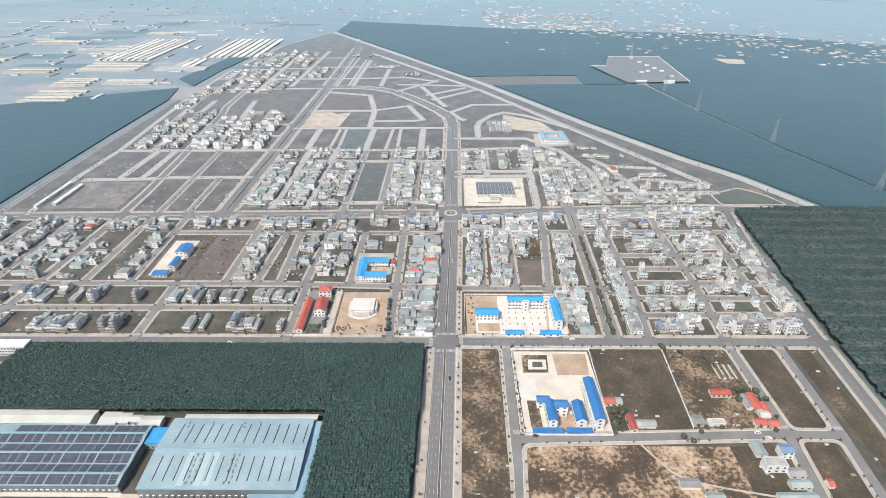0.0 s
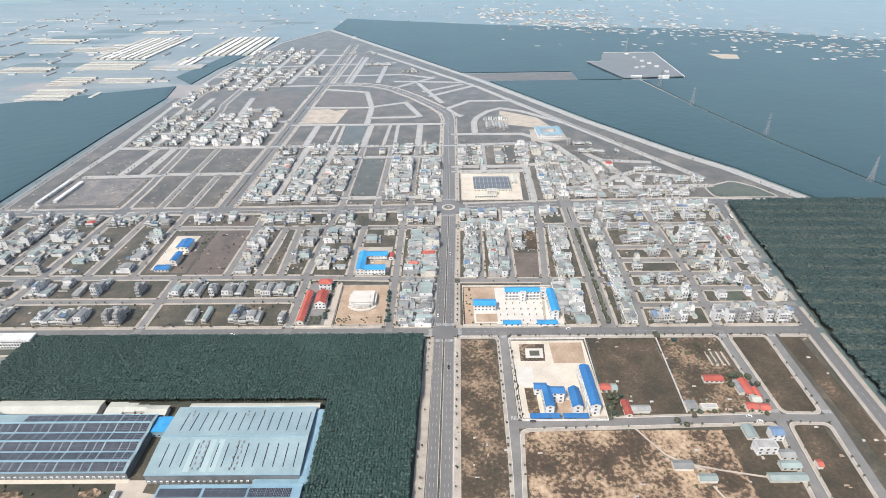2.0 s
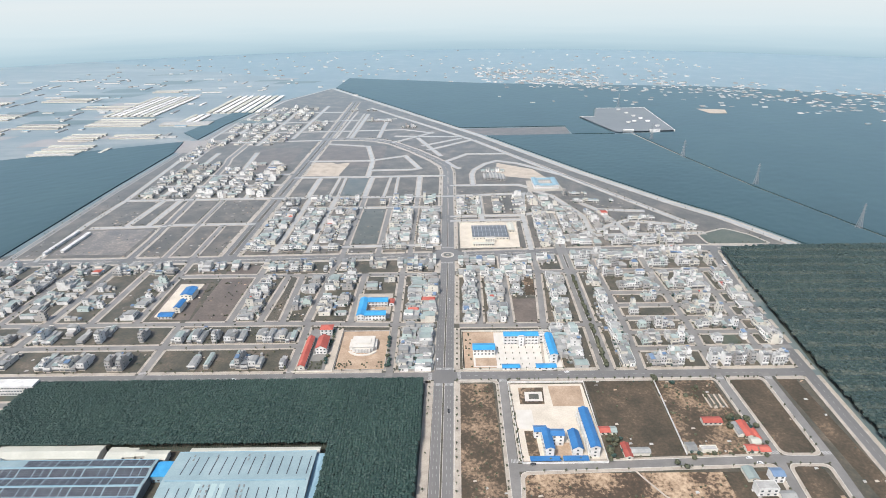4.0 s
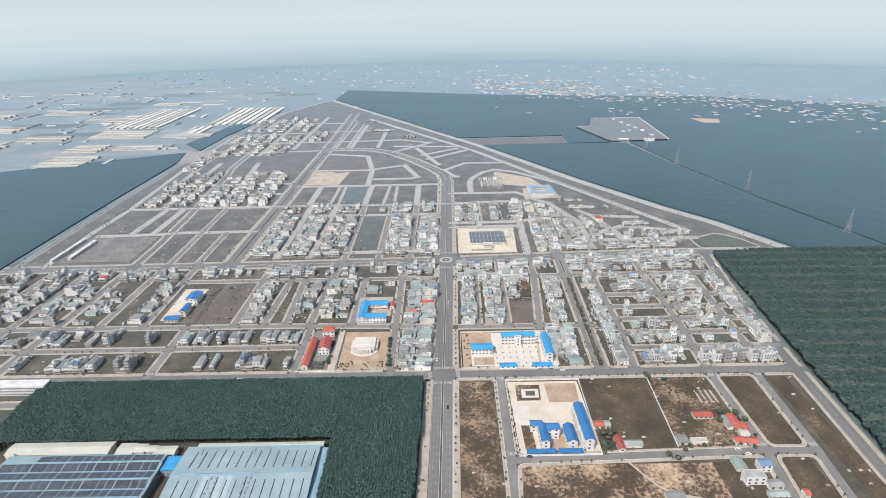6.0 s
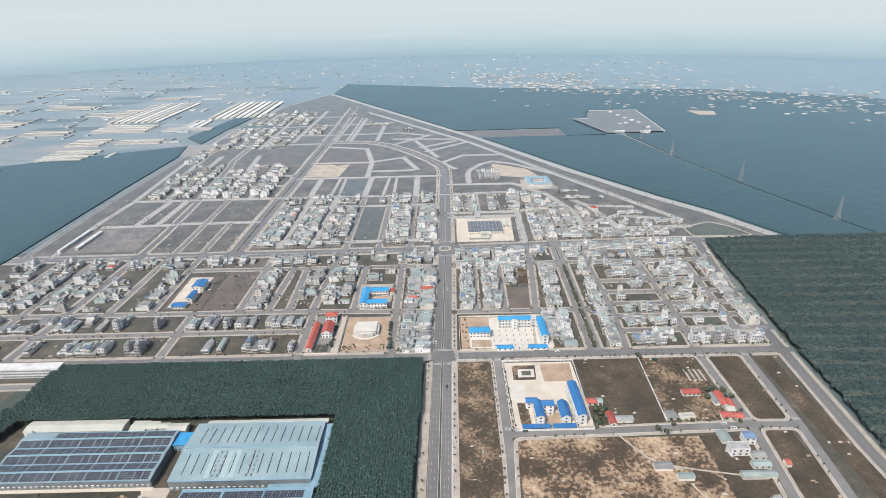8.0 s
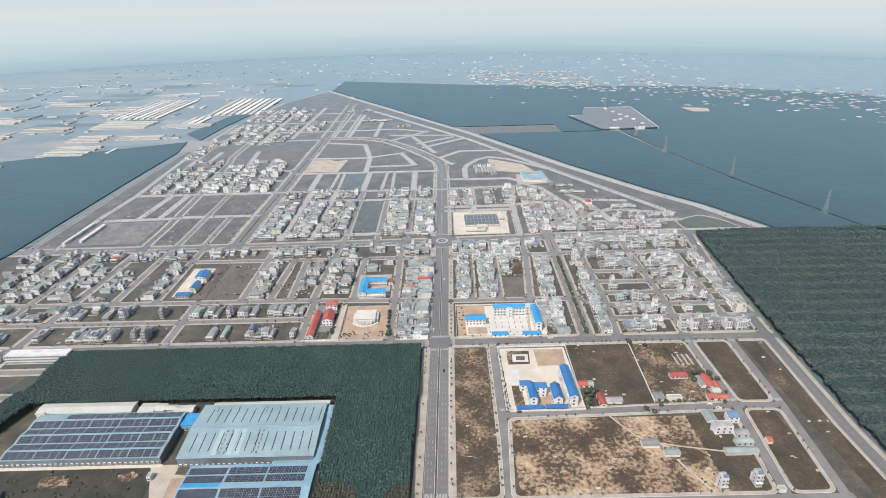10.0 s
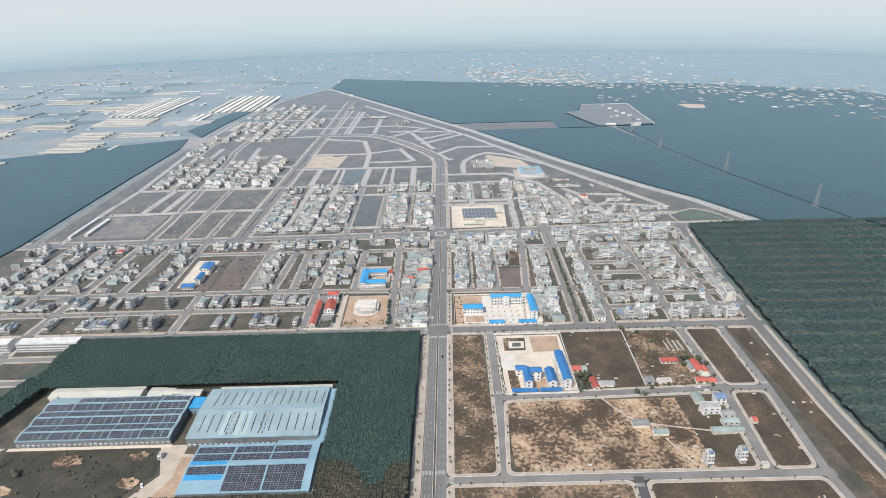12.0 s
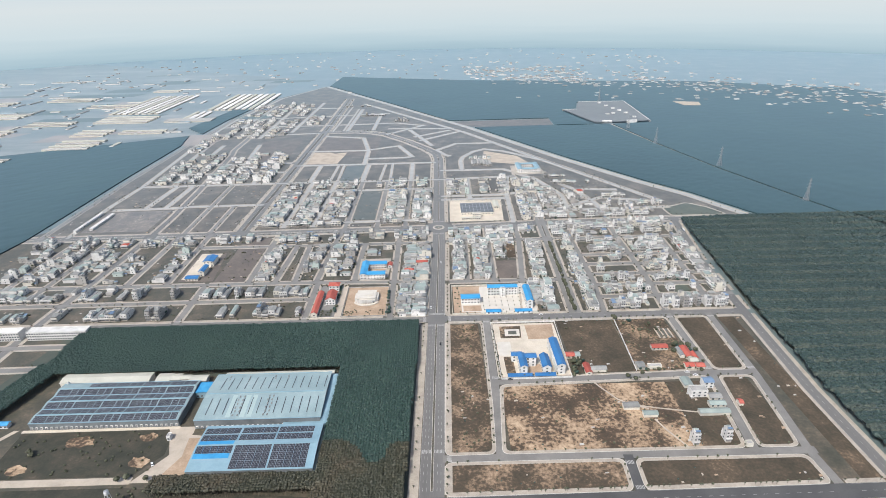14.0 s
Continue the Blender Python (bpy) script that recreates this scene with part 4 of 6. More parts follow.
# east of the boulevard, between the cross road and the roundabout
pair(21, 41, 100, 218, 0.86, 0.02, 0.12)
pair(47, 72, 100, 218, 0.8, 0.035, 0.15)
pair(73, 89, 160, 216, 0.92, 0.06, 0.15)
plot("ground_lot_k", 92, 104, 160, 212, M_half, "small kerbed lot of heaped rubble", z=0.2, depth=0.2, slant=0.06)
pair(118, 140, 98, 216, 0.85, 0.07, 0.2)
pair(110, 143, 14, 88, 0.8, 0.06, 0.2, depth=14)
lots(22, 228, 120, 229, 17, 180, 0.85, 0.75)
lots(22, 262, 75, 262, 16, 180, 0.9, 0.75)
lots(80, 262, 155, 268, 16, 180, 0.85, 0.8)
lots(178, 274, 362, 281, 16, 180, 0.85, 0.85)
lots(178, 252, 362, 254, 14, 0, 0.55, 0.7)
lots(178, 229, 362, 230, 16, 0, 0.7, 0.7)
for y0 in (51, 81, 110, 139):
    for xa, xb in ((208, 262), (278, 320)):
        lots(xa, y0, xb, y0, 11, 0, 0.5, 0.9, seed=2, lot=(5, 5, 5, 6, 7.5))
        lots(xa, y0 + 22, xb, y0 + 22, 9, 180, 0.4, 0.8, seed=4, lot=(5, 5, 7.5))
pair(175, 190, 16, 216, 0.8, 0.055, 0.35, depth=11)
pair(333, 352, 52, 216, 0.66, 0.06, 0.45, depth=11)
for xa, xb in ((208, 268), (280, 330)):
    lots(xa, 170, xb, 170, 14, 0, 0.75, 0.7, seed=8)
    lots(xa, 200, xb, 200, 12, 180, 0.7, 0.6, seed=9)
    lots(xa, 204, xb, 204, 12, 0, 0.6, 0.6, seed=10)
lots(204, 14, 345, 14, 14, 0, 0.45, 0.95, seed=5, lot=(5, 5, 5, 6))
lots(204, 40, 345, 41, 12, 180, 0.36, 0.9, seed=6, lot=(5, 5, 7.5))
# north of the roundabout
for xa, xb, dn in ((-40, -6, 0.84), (-86, -50, 0.78), (-186, -145, 0.76), (-232, -197, 0.8), (-282, -246, 0.8)):
    pair(xa, xb, 318, 466, dn, 0.01, 0.2, depth=16)
    lots(xa, 294, xb, 294, 15, 0, 0.7, 0.8)
    lots(xa, 478, xb, 478, 16, 0, 0.7, 0.6)
    lots(xa, 519, xb, 519, 16, 180, 0.75, 0.6)
lots(-132, 478, -95, 478, 15, 0, 0.5, 0.4)
pair(20, 62, 434, 520, 0.6, 0.01, 0.3, depth=16)
pair(72, 128, 434, 520, 0.6, 0.03, 0.3, depth=16)
pair(134, 172, 300, 425, 0.75, 0.03, 0.3, depth=15)
pair(150, 190, 435, 520, 0.6, 0.0, 0.3, depth=15)
lots(184, 300, 360, 304, 15, 0, 0.75, 0.85)
lots(184, 334, 370, 338, 14, 180, 0.5, 0.6)
pair(186, 222, 350, 470, 0.6, 0.0, 0.4, depth=14)
pair(236, 276, 350, 440, 0.55, 0.0, 0.4, depth=14)
lots(290, 352, 390, 352, 13, 0, 0.5, 0.4)
lots(285, 395, 345, 395, 12, 0, 0.6, 0.3)
lots(230, 480, 300, 480, 12, 0, 0.6, 0.3)
lots(215, 520, 270, 520, 12, 0, 0.6, 0.3)
# west of the boulevard, between the cross road and the roundabout
pair(-47, -10, 12, 92, 0.8, 0.03, 0.05, depth=17)
pair(-47, -8, 102, 214, 0.85, 0.03, 0.1, depth=17)
lots(-46, 226, -10, 226, 14, 0, 0.7, 0.5)
lots(-135, 256, -8, 259, 16, 180, 0.75, 0.75)
lots(-335, 252, -148, 255, 16, 180, 0.45, 0.6)
lots(-235, 228, -150, 228, 14, 0, 0.6, 0.4)
pair(-98, -58, 165, 214, 0.35, 0.0, 0.3, depth=15)
pair(-146, -108, 110, 214, 0.6, 0.0, 0.25, depth=16)
pair(-177, -152, 110, 214, 0.32, 0.0, 0.3, depth=14)
pair(-234, -210, 110, 214, 0.5, 0.0, 0.3, depth=14)
lots(-288, 63, -155, 63, 22, 0, 0.55, 0.5, lot=(5, 5, 6, 7.5))
lots(-288, 17, -155, 17, 22, 0, 0.52, 0.6, lot=(5, 5, 6, 7.5))
lots(-440, 63, -298, 63, 22, 0, 0.58, 0.45, lot=(5, 5, 6, 7.5))
lots(-440, 17, -298, 17, 22, 0, 0.6, 0.5, lot=(5, 5, 6, 7.5))
lots(-600, 63, -460, 63, 16, 0, 0.7, 0.3)
lots(-600, 17, -460, 17, 16, 0, 0.7, 0.3)
lots(-600, 97, -300, 97, 15, 180, 0.25, 0.3)
for xa, xb in ((-388, -350), (-434, -400), (-488, -450), (-538, -504), (-590, -554)):
    pair(xa, xb, 112, 215, 0.34 if xa > -440 else 0.55, 0.02, 0.25, depth=16)
    lots(xa, 250, xb, 251, 16, 180, 0.8, 0.45)
    lots(xa, 222, xb, 222, 13, 0, 0.7, 0.3)
# the older quarter in the north-west
for xa, xb in ((-352, -312), (-398, -362), (-445, -408), (-505, -460), (-545, -515)):
    for y0, y1 in ((532, 596), (608, 666), (678, 760)):
        pair(xa, xb, y0, y1, 0.62 if y0 < 670 else 0.3, -0.02, 0.2, depth=17)
for xa, xb in ((-440, -390), (-512, -460), (-575, -530)):
    for y0, y1 in ((915, 1050), (1070, 1150), (1210, 1320), (1340, 1400)):
        pair(xa, xb, y0, y1, 0.5, 0.0, 0.2, depth=18)
pair(-362, -322, 1070, 1180, 0.4, 0.0, 0.2, depth=16)
pair(-560, -530, 780, 900, 0.6, -0.03, 0.2, depth=15)
lots(-215, 1180, -140, 1180, 14, 0, 0.7, 0.4)
lots(-150, 1090, -60, 1090, 14, 0, 0.6, 0.4)
lots(-290, 1340, -200, 1340, 14, 0, 0.6, 0.4)

NEAR_Y = 190.0
near = [q for q in HOUSES if q[1] < NEAR_Y and -330 < q[0]][:330]
far = [q for q in HOUSES if q not in set(near)]
KIND = {1: "single-storey", 2: "two-storey", 3: "three-storey"}
WORD = ["white", "white", "cream", "grey cement", "mint green"]
RWORD = ["pale sheet roof", "weathered grey sheet roof", "sea-green sheet roof", "blue sheet roof", "red roof", "flat slab roof"]
FIRST = {}
for x, y, turn, key in near:
    m = pose(x, y, 0, 0, 0, turn)
    if key in FIRST:
        copy_thing(FIRST[key], m)
        continue
    w, d, st, roof, wall = key
    e = thing("house", "%s %s row house with a %s" % (WORD[wall], KIND[st], RWORD[5 if st > 2 else roof]), "house", group="houses of the estate")
    for nm, me, at in house_template(*key):
        o = part(nm, me, e)
        if len(at) > 3:
            o.matrix_basis = pose(*at[4:], 0, 0, at[3])
        else:
            o.location = at
    e.matrix_basis = m
    FIRST[key] = e


def joined(items, name, label):
    """The houses further off, as one mesh."""
    V, F, MI, mats, base = [], [], [], [], 0
    for x, y, turn, key in items:
        c, s = math.cos(radians(turn)), math.sin(radians(turn))
        for nm, me, at in house_template(*key):
            co = np.empty(len(me.vertices) * 3)
            me.vertices.foreach_get("co", co)
            co = co.reshape(-1, 3)
            if len(at) > 3:
                k = 1 if at[3] > 0 else -1
                co = np.stack([-co[:, 1] * k, co[:, 0] * k, co[:, 2]], 1) + np.array(at[4:])
            else:
                co = co + np.array(at)
            V.append(np.stack([co[:, 0] * c - co[:, 1] * s + x, co[:, 0] * s + co[:, 1] * c + y, co[:, 2]], 1))
            for p in me.polygons:
                F.append(tuple(base + i for i in p.vertices))
                mt = me.materials[p.material_index]
                if mt not in mats:
                    mats.append(mt)
                MI.append(mats.index(mt))
            base += len(co)
    me = bpy.data.meshes.new(name)
    me.from_pydata(np.vstack(V).tolist(), [], F)
    for mt in mats:
        me.materials.append(mt)
    me.polygons.foreach_set("material_index", MI)
    me.update()
    return tagged(new(name, me), label, "houses", kind="stuff")


joined([q for q in far if q[0] >= 0], "houses_east", "dense rows of pale houses on the east side")
joined([q for q in far if q[0] < 0 and q[1] < 285], "houses_west", "scattered rows of pale houses on the west side")
joined([q for q in far if q[0] < 0 and q[1] >= 285], "houses_north", "distant rows of pale houses in the haze")

# back sheds, yard walls and yard trees of the houses
ry = random.Random(41)
sheds, yard_trees = Geo(), []
for x, y, turn, (w, d, st, roof, wall) in HOUSES:
    back = {0: (0, 1), 180: (0, -1), 90: (-1, 0), -90: (1, 0)}[turn]
    across = (back[1], -back[0])

    def spot(u, v):
        return x + back[0] * v + across[0] * u, y + back[1] * v + across[1] * u
    for _ in range(ry.choice((0, 1, 1, 2))):
        cx, cy = spot(ry.uniform(-0.5, 0.5) * w, d + ry.uniform(1.6, 5.5))
        if not near_road(Vector((cx, cy)), -1, 2.5):
            a_, b_, h_ = ry.uniform(1.0, 2.1), ry.uniform(1.0, 2.0), ry.uniform(2.0, 2.9)
            q = [(cx - a_, cy - b_), (cx + a_, cy - b_), (cx + a_, cy + b_), (cx - a_, cy + b_)]
            tilt = ry.uniform(0.1, 0.5)
            sheds.hexa([(px, py, 0) for px, py in q], [(px, py, h_ + (tilt if k > 1 else 0)) for k, (px, py) in enumerate(q)], ry.choice((M_cement, M_shade, M_cream)), ry.choice((M_rgrey, M_rdark, M_rdark, M_rgreen, M_rblue, M_slab)))
    if ry.random() < 0.45:
        px, py = spot(ry.choice((-0.5, 0.5)) * w, ry.uniform(-1.5, d + 4))
        if not near_road(Vector((px, py)), -1, 0.5):
            yard_trees.append((px, py))
            if ry.random() < 0.4:
                yard_trees.append((px + ry.uniform(-3, 3), py + ry.uniform(-3, 3)))
    if ry.random() < 0.3:
        (xa, ya), (xb, yb) = spot(-w / 2, d + 4.2), spot(w / 2, d + 4.2)
        if not near_road(Vector((xa, ya)), -1, 2.0) and not near_road(Vector((xb, yb)), -1, 2.0):
            strip(sheds, Vector((xa, ya)), Vector((xb, yb)), 0.2, 0, 1.7, M_cement)
tagged(thing("back_sheds", "", "", geo=sheds), "small back sheds and yard walls behind the houses", "sheds", kind="stuff")
tagged(new("yard_trees", crowns(yard_trees, 1.5, 3.6, [M_leaf, M_forest], (rng.random(len(yard_trees)) < 0.5).astype(int), low=True)), "small dark yard trees between the houses", "trees", kind="stuff")

# ---- public buildings ----
M_court2 = surf("white_paving", [(0.52, 0.48, 0.42), (0.62, 0.585, 0.53)], 0.1, 1.0, 0.5)
M_bluebright = surf("bright_blue_roof", [(0.03, 0.20, 0.42), (0.04, 0.27, 0.52), (0.065, 0.33, 0.58)], 0.08, 1.0, 0.45)
M_bluedeep = surf("deep_blue_roof", [(0.024, 0.115, 0.27), (0.034, 0.15, 0.35), (0.055, 0.19, 0.41)], 0.08, 1.0, 0.45)
M_teal = surf("pale_teal_sheet_roof", [(0.21, 0.29, 0.305), (0.255, 0.34, 0.355), (0.31, 0.395, 0.405)], 0.05, 0.8, 0.45)
M_teal2 = surf("light_blue_sheet", [(0.18, 0.295, 0.355), (0.225, 0.35, 0.415), (0.27, 0.395, 0.455)], 0.06, 0.8, 0.45)
M_panel = surf("solar_cells", [(0.024, 0.027, 0.036), (0.040, 0.043, 0.054)], 0.2, 2.0, 0.35)
M_panelgrey = surf("grey_roof_panels", [(0.12, 0.135, 0.15), (0.17, 0.185, 0.20)], 0.1, 1.0, 0.4)
M_beige = surf("beige_sheet_roof", [(0.40, 0.395, 0.34), (0.47, 0.465, 0.40), (0.54, 0.53, 0.46)], 0.05, 0.8, 0.5)
M_patch = surf("renewed_teal_sheet", [(0.30, 0.40, 0.40), (0.38, 0.47, 0.46)], 0.06, 0.8, 0.45)
SILL = window_mesh(1.8, 1.6)
SMALL = window_mesh(1.1, 1.2)


def put_windows(e, x0, x1, y0, y1, z, sides, step, me):
    for side in sides:
        a, b = (x0, x1) if side in "sn" else (y0, y1)
        n = max(1, int((b - a - 1.5) / step))
        for i in range(n):
            u = a + (b - a) * (i + 0.5) / n
            o = part("window", me, e)
            o.matrix_basis = {"s": pose(u, y0, z), "n": pose(u, y1, z, 0, 0, 180), "w": pose(x0, u, z, 0, 0, -90), "e": pose(x1, u, z, 0, 0, 90)}[side]


def block(name, label, x0, x1, y0, y1, storeys, roof, along="x", rise=1.8, wall=None, windows="s", step=3.4, kind="gable", gallery="", over=0.6, category="building", h0=3.6):
    """A building with its walls, roof, windows and open galleries."""
    cx, cy = (x0 + x1) / 2, (y0 + y1) / 2
    a, b, c, d = x0 - cx, x1 - cx, y0 - cy, y1 - cy
    W = wall or M_white
    h = h0 * storeys
    e = thing(name, label, category, (cx, cy, 0))
    g = Geo()
    g.box(a, b, c, d, 0, h, W, M_slab)
    if kind == "gable":
        if along == "x":
            for x in (a, b - 0.25):
                g.hexa([(x, c, h), (x + 0.25, c, h), (x + 0.25, d, h), (x, d, h)], [(x, 0 - 0.01, h + rise), (x + 0.25, -0.01, h + rise), (x + 0.25, 0.01, h + rise), (x, 0.01, h + rise)], W)
        else:
            for y in (c, d - 0.25):
                g.hexa([(a, y, h), (b, y, h), (b, y + 0.25, h), (a, y + 0.25, h)], [(-0.01, y, h + rise), (0.01, y, h + rise), (0.01, y + 0.25, h + rise), (-0.01, y + 0.25, h + rise)], W)
    part("wall", g, e)
    g = Geo()
    if kind == "gable":
        g.gable(a, b, c, d, h + 0.05, rise, roof, over, along, 0.15)
    elif kind == "hip":
        g.hip(a, b, c, d, h + 0.05, rise, roof, over)
    else:
        g.box(a + 0.3, b - 0.3, c + 0.3, d - 0.3, h + 0.01, h + 0.2, roof)
        for x0_, x1_, y0_, y1_ in ((a, b, c, c + 0.25), (a, b, d - 0.25, d), (a, a + 0.25, c + 0.25, d - 0.25), (b - 0.25, b, c + 0.25, d - 0.25)):
            g.box(x0_, x1_, y0_, y1_, h + 0.005, h + 0.9, W)
    part("roof", g, e)
    for s in range(storeys):
        z = h0 * s
        put_windows(e, a, b, c, d, z + 1.0, windows, step, SILL)
        if gallery and s:
            g = Geo()
            if "s" in gallery:
                g.box(a, b, c - 1.8, c, z - 0.2, z, W)
                g.box(a, b, c - 1.8, c - 1.65, z, z + 0.9, W)
            if "w" in gallery:
                g.box(a - 1.8, a, c, d, z - 0.2, z, W)
                g.box(a - 1.8, a - 1.65, c, d, z, z + 0.9, W)
            part("gallery", g, e)
    if gallery:
        n = int((b - a if "s" in gallery else d - c) / 4)
        for i in range(n + 1):
            g = Geo()
            if "s" in gallery:
                x = a + 0.2 + (b - a - 0.4) * i / n
                g.box(x - 0.15, x + 0.15, c - 1.8, c - 1.5, 0, h + 0.05, W)
            else:
                y = c + 0.2 + (d - c - 0.4) * i / n
                g.box(a - 1.8, a - 1.5, y - 0.15, y + 0.15, 0, h + 0.05, W)
            part("column", g, e)
    return e


def fence(name, pts, height, mat, label, thick=0.25, post=4.0):
    g = Geo()
    for a, b in zip(pts, pts[1:]):
        strip(g, Vector(a), Vector(b), thick, 0, height, mat)
    e = thing(name, label, "fence", geo=g)
    po = Geo()
    po.box(-0.22, 0.22, -0.22, 0.22, 0, height + 0.25, mat)
    me = po.mesh("post")
    for a, b in zip(pts, pts[1:]):
        for p, d, n in run_along([Vector(a), Vector(b)], post)[:-1]:
            part("post", me, e).location = (p.x, p.y, 0)
    return e


# school under construction, south-east of the crossing
plot("ground_school_court", 63, 130, -104, -9, M_court, "pale concrete school court", depth=0.0)
sheet("ground_school_bed_a", [(69, -37), (91, -37), (93, -14), (70, -14)], 0.09, M_half, "weedy school garden bed", "plot")
sheet("ground_school_bed_b", [(98, -40), (126, -40), (128, -12), (98, -12)], 0.093, M_sand, "bare reddish soil in the school court", "plot")
sheet("ground_school_path", [(74, -33), (90, -33), (91, -20), (75, -20)], 0.10, M_court2, "white rectangular garden path", "path")
sheet("ground_school_garden", [(78, -30), (87, -30), (87.5, -23), (78.5, -23)], 0.11, M_grass, "small green garden bed", "plot")
sheet("ground_school_bed_c", [(68, -98), (77, -98), (77, -70), (68, -70)], 0.096, M_half, "weedy school garden bed", "plot")
sheet("ground_school_bed_d", [(88, -101), (103, -101), (103, -84), (92, -84)], 0.099, M_sand, "bare soil between school wings", "plot")
sheet("ground_school_apron", [(64, -68), (78, -68), (78, -44), (64, -44)], 0.102, M_court2, "white paved entrance apron", "path")
block("school_wing", "long white three-storey school wing under a blue roof", 116, 123.5, -100, -55, 3, M_bluedeep, "y", 1.6, windows="wse", gallery="w")
block("school_hall", "white school hall under a steep blue gabled roof", 102.5, 110.5, -98, -78, 2, M_bluedeep, "y", 2.6, windows="sw")
block("school_block", "white three-storey school block under a blue roof", 80.5, 87, -101, -80, 3, M_bluedeep, "y", 1.5, windows="sw")
block("school_block", "white three-storey school wing joined to the block", 87.1, 97.5, -87, -80, 3, M_bluedeep, "x", 1.5, windows="se")
block("school_annex", "low white school annex under a blue roof", 75, 85, -78.5, -72, 2, M_bluedeep, "x", 1.2, windows="s")
for xa, xb in ((68, 92), (94, 114)):
    e = thing("parking_shed", "open parking shed under a blue sheet roof", "shed", ((xa + xb) / 2, -103.4, 0))
    L = (xb - xa) / 2
    g = Geo()
    g.hexa([(-L, -2.4, 2.5), (L, -2.4, 2.5), (L, 2.4, 3.1), (-L, 2.4, 3.1)], [(-L, -2.4, 2.62), (L, -2.4, 2.62), (L, 2.4, 3.22), (-L, 2.4, 3.22)], M_bluedeep)
    part("roof", g, e)
    g = Geo()
    g.box(-0.08, 0.08, -0.08, 0.08, 0, 2.9, M_steel)
    me = g.mesh("post")
    for i in range(7):
        for y in (-2.0, 2.0):
            part("post", me, e).matrix_basis = Matrix.LocRotScale((-L + 0.4 + (2 * L - 0.8) * i / 6, y, 0), None, (1, 1, 0.87 if y < 0 else 1.03))
fence("fence", [(62, -106), (129, -106), (132, -7), (61, -7), (62, -106)], 1.8, M_white, "white masonry wall with posts round the school")

for nm, line in (("track", [(147, -113), (152, -122), (162, -138), (172, -146), (186, -152)]), ("track", [(186, -165), (191, -178), (201, -198)]), ("track", [(172, -146), (196, -152), (226, -158)])):
    pts = [Vector(p) for p in line]
    L, R = offset_line(pts, 0.8), offset_line(pts, -0.8)
    sheet("ground_foot_" + nm, [(p.x, p.y) for p in L] + [(p.x, p.y) for p in R[::-1]], 0.034, M_track, "narrow trodden track over the sandy lot", "track")

# school north-east of the crossing
plot("ground_school_yard", 22, 120, 16, 80, M_sand, "raw sandy school yard")
sheet("ground_school_court_north", [(53, 16), (118, 16), (122, 79), (55, 79)], 0.085, M_court2, "white paved school court", "path")
sheet("ground_school_pitch_edge", [(31, 18), (55, 18), (55, 40), (31, 40)], 0.09, M_court2, "white kerbed border of the practice pitch", "path")
sheet("ground_school_pitch", [(33, 20), (54, 20), (54, 33), (33, 33)], 0.095, M_sand, "sandy practice pitch", "plot")
block("school_main", "long white three-storey school under a bright blue roof", 64, 99.5, 56, 64, 3, M_bluebright, "x", 1.6, windows="s", gallery="s")
block("school_porch", "white stair block on the front of the school", 79, 84.5, 52.5, 55.9, 3, M_slab, "x", kind="flat", windows="s", step=4)
block("school_link", "white flat-roofed link between school wings", 99.8, 106, 57, 62, 3, M_slab, "x", kind="flat", windows="s", step=3)
block("school_east_wing", "white three-storey school wing under a bright blue roof", 106.3, 113.5, 23, 60, 3, M_bluebright, "y", 1.5, windows="ws", gallery="")
block("school_gym", "white school gym under a bright blue roof", 31, 53, 37.5, 48, 2, M_bluebright, "x", 1.4, windows="s", step=3)
for xa, xb, y in ((58.5, 75, 15.5), (91.5, 110.5, 15.5)):
    block("school_shed", "low open school shed under a bright blue roof", xa, xb, y - 3, y + 3, 1, M_bluebright, "x", 0.9, windows="s", step=5, h0=3.0)
g = Geo()
g.drum(0, 0, 0.0, 0.5, 0.8, 0.8, 8, M_kerb)
g.drum(0, 0, 0.3, 1.2, 0.3, 0.6, 7, M_leaf)
g.drum(0, 0, 1.2, 1.8, 0.6, 0.2, 7, M_leaf)
POT = g.mesh("planter")
for i in range(7):
    for j in range(4):
        o = new("planter", POT)
        o.location = (57 + i * 7.2, 21 + j * 9.5, 0.09)
        tagged(o, "small round kerbed tree bed with a young tree", "planter", "trees in the school court")
fence("fence", [(20, 14), (118, 13), (124, 81), (21, 81), (20, 14)], 1.8, M_cream, "cream masonry wall round the school yard")

# market square by the roundabout
sheet("ground_market", [(27, 300), (113, 301), (119, 396), (29, 396)], 0.088, M_court, "broad pale paved market square", "path")
e = thing("market_hall", "wide low market hall with grey panels on its roof", "market hall", (73, 351, 0))
g = Geo()
g.box(-27, 27, -23, 23, 0, 4.4, M_cream, M_rdark)
part("wall", g, e)
for i in range(3):
    g = Geo()
    g.gable(-27, 27, -23 + 15.33 * i, -23 + 15.33 * (i + 1) - 0.02, 4.45, 0.9, M_panelgrey, 0.0, "x", 0.12)
    part("roof", g, e)
put_windows(e, -27, 27, -23, 23, 1.2, "sw", 4.5, SILL)
for i in range(9):
    g = Geo()
    g.box(-24 + i * 6, -23.4 + i * 6, -22, 22, 5.5, 5.62, M_steel)
    part("roof_walkway", g, e)
block("market_kiosks", "low beige market stalls", 46, 76, 306, 311, 1, M_beige, "x", 0.8, M_cream, "s", 3)
block("market_office", "small beige market office", 64, 78, 315, 321, 2, M_slab, "x", 0.8, M_cream, "s", 3, kind="flat")
block("market_annex", "small red-roofed market annex", 103, 112, 355, 385, 1, M_beige, "y", 1.0, M_cream, "s", 3)
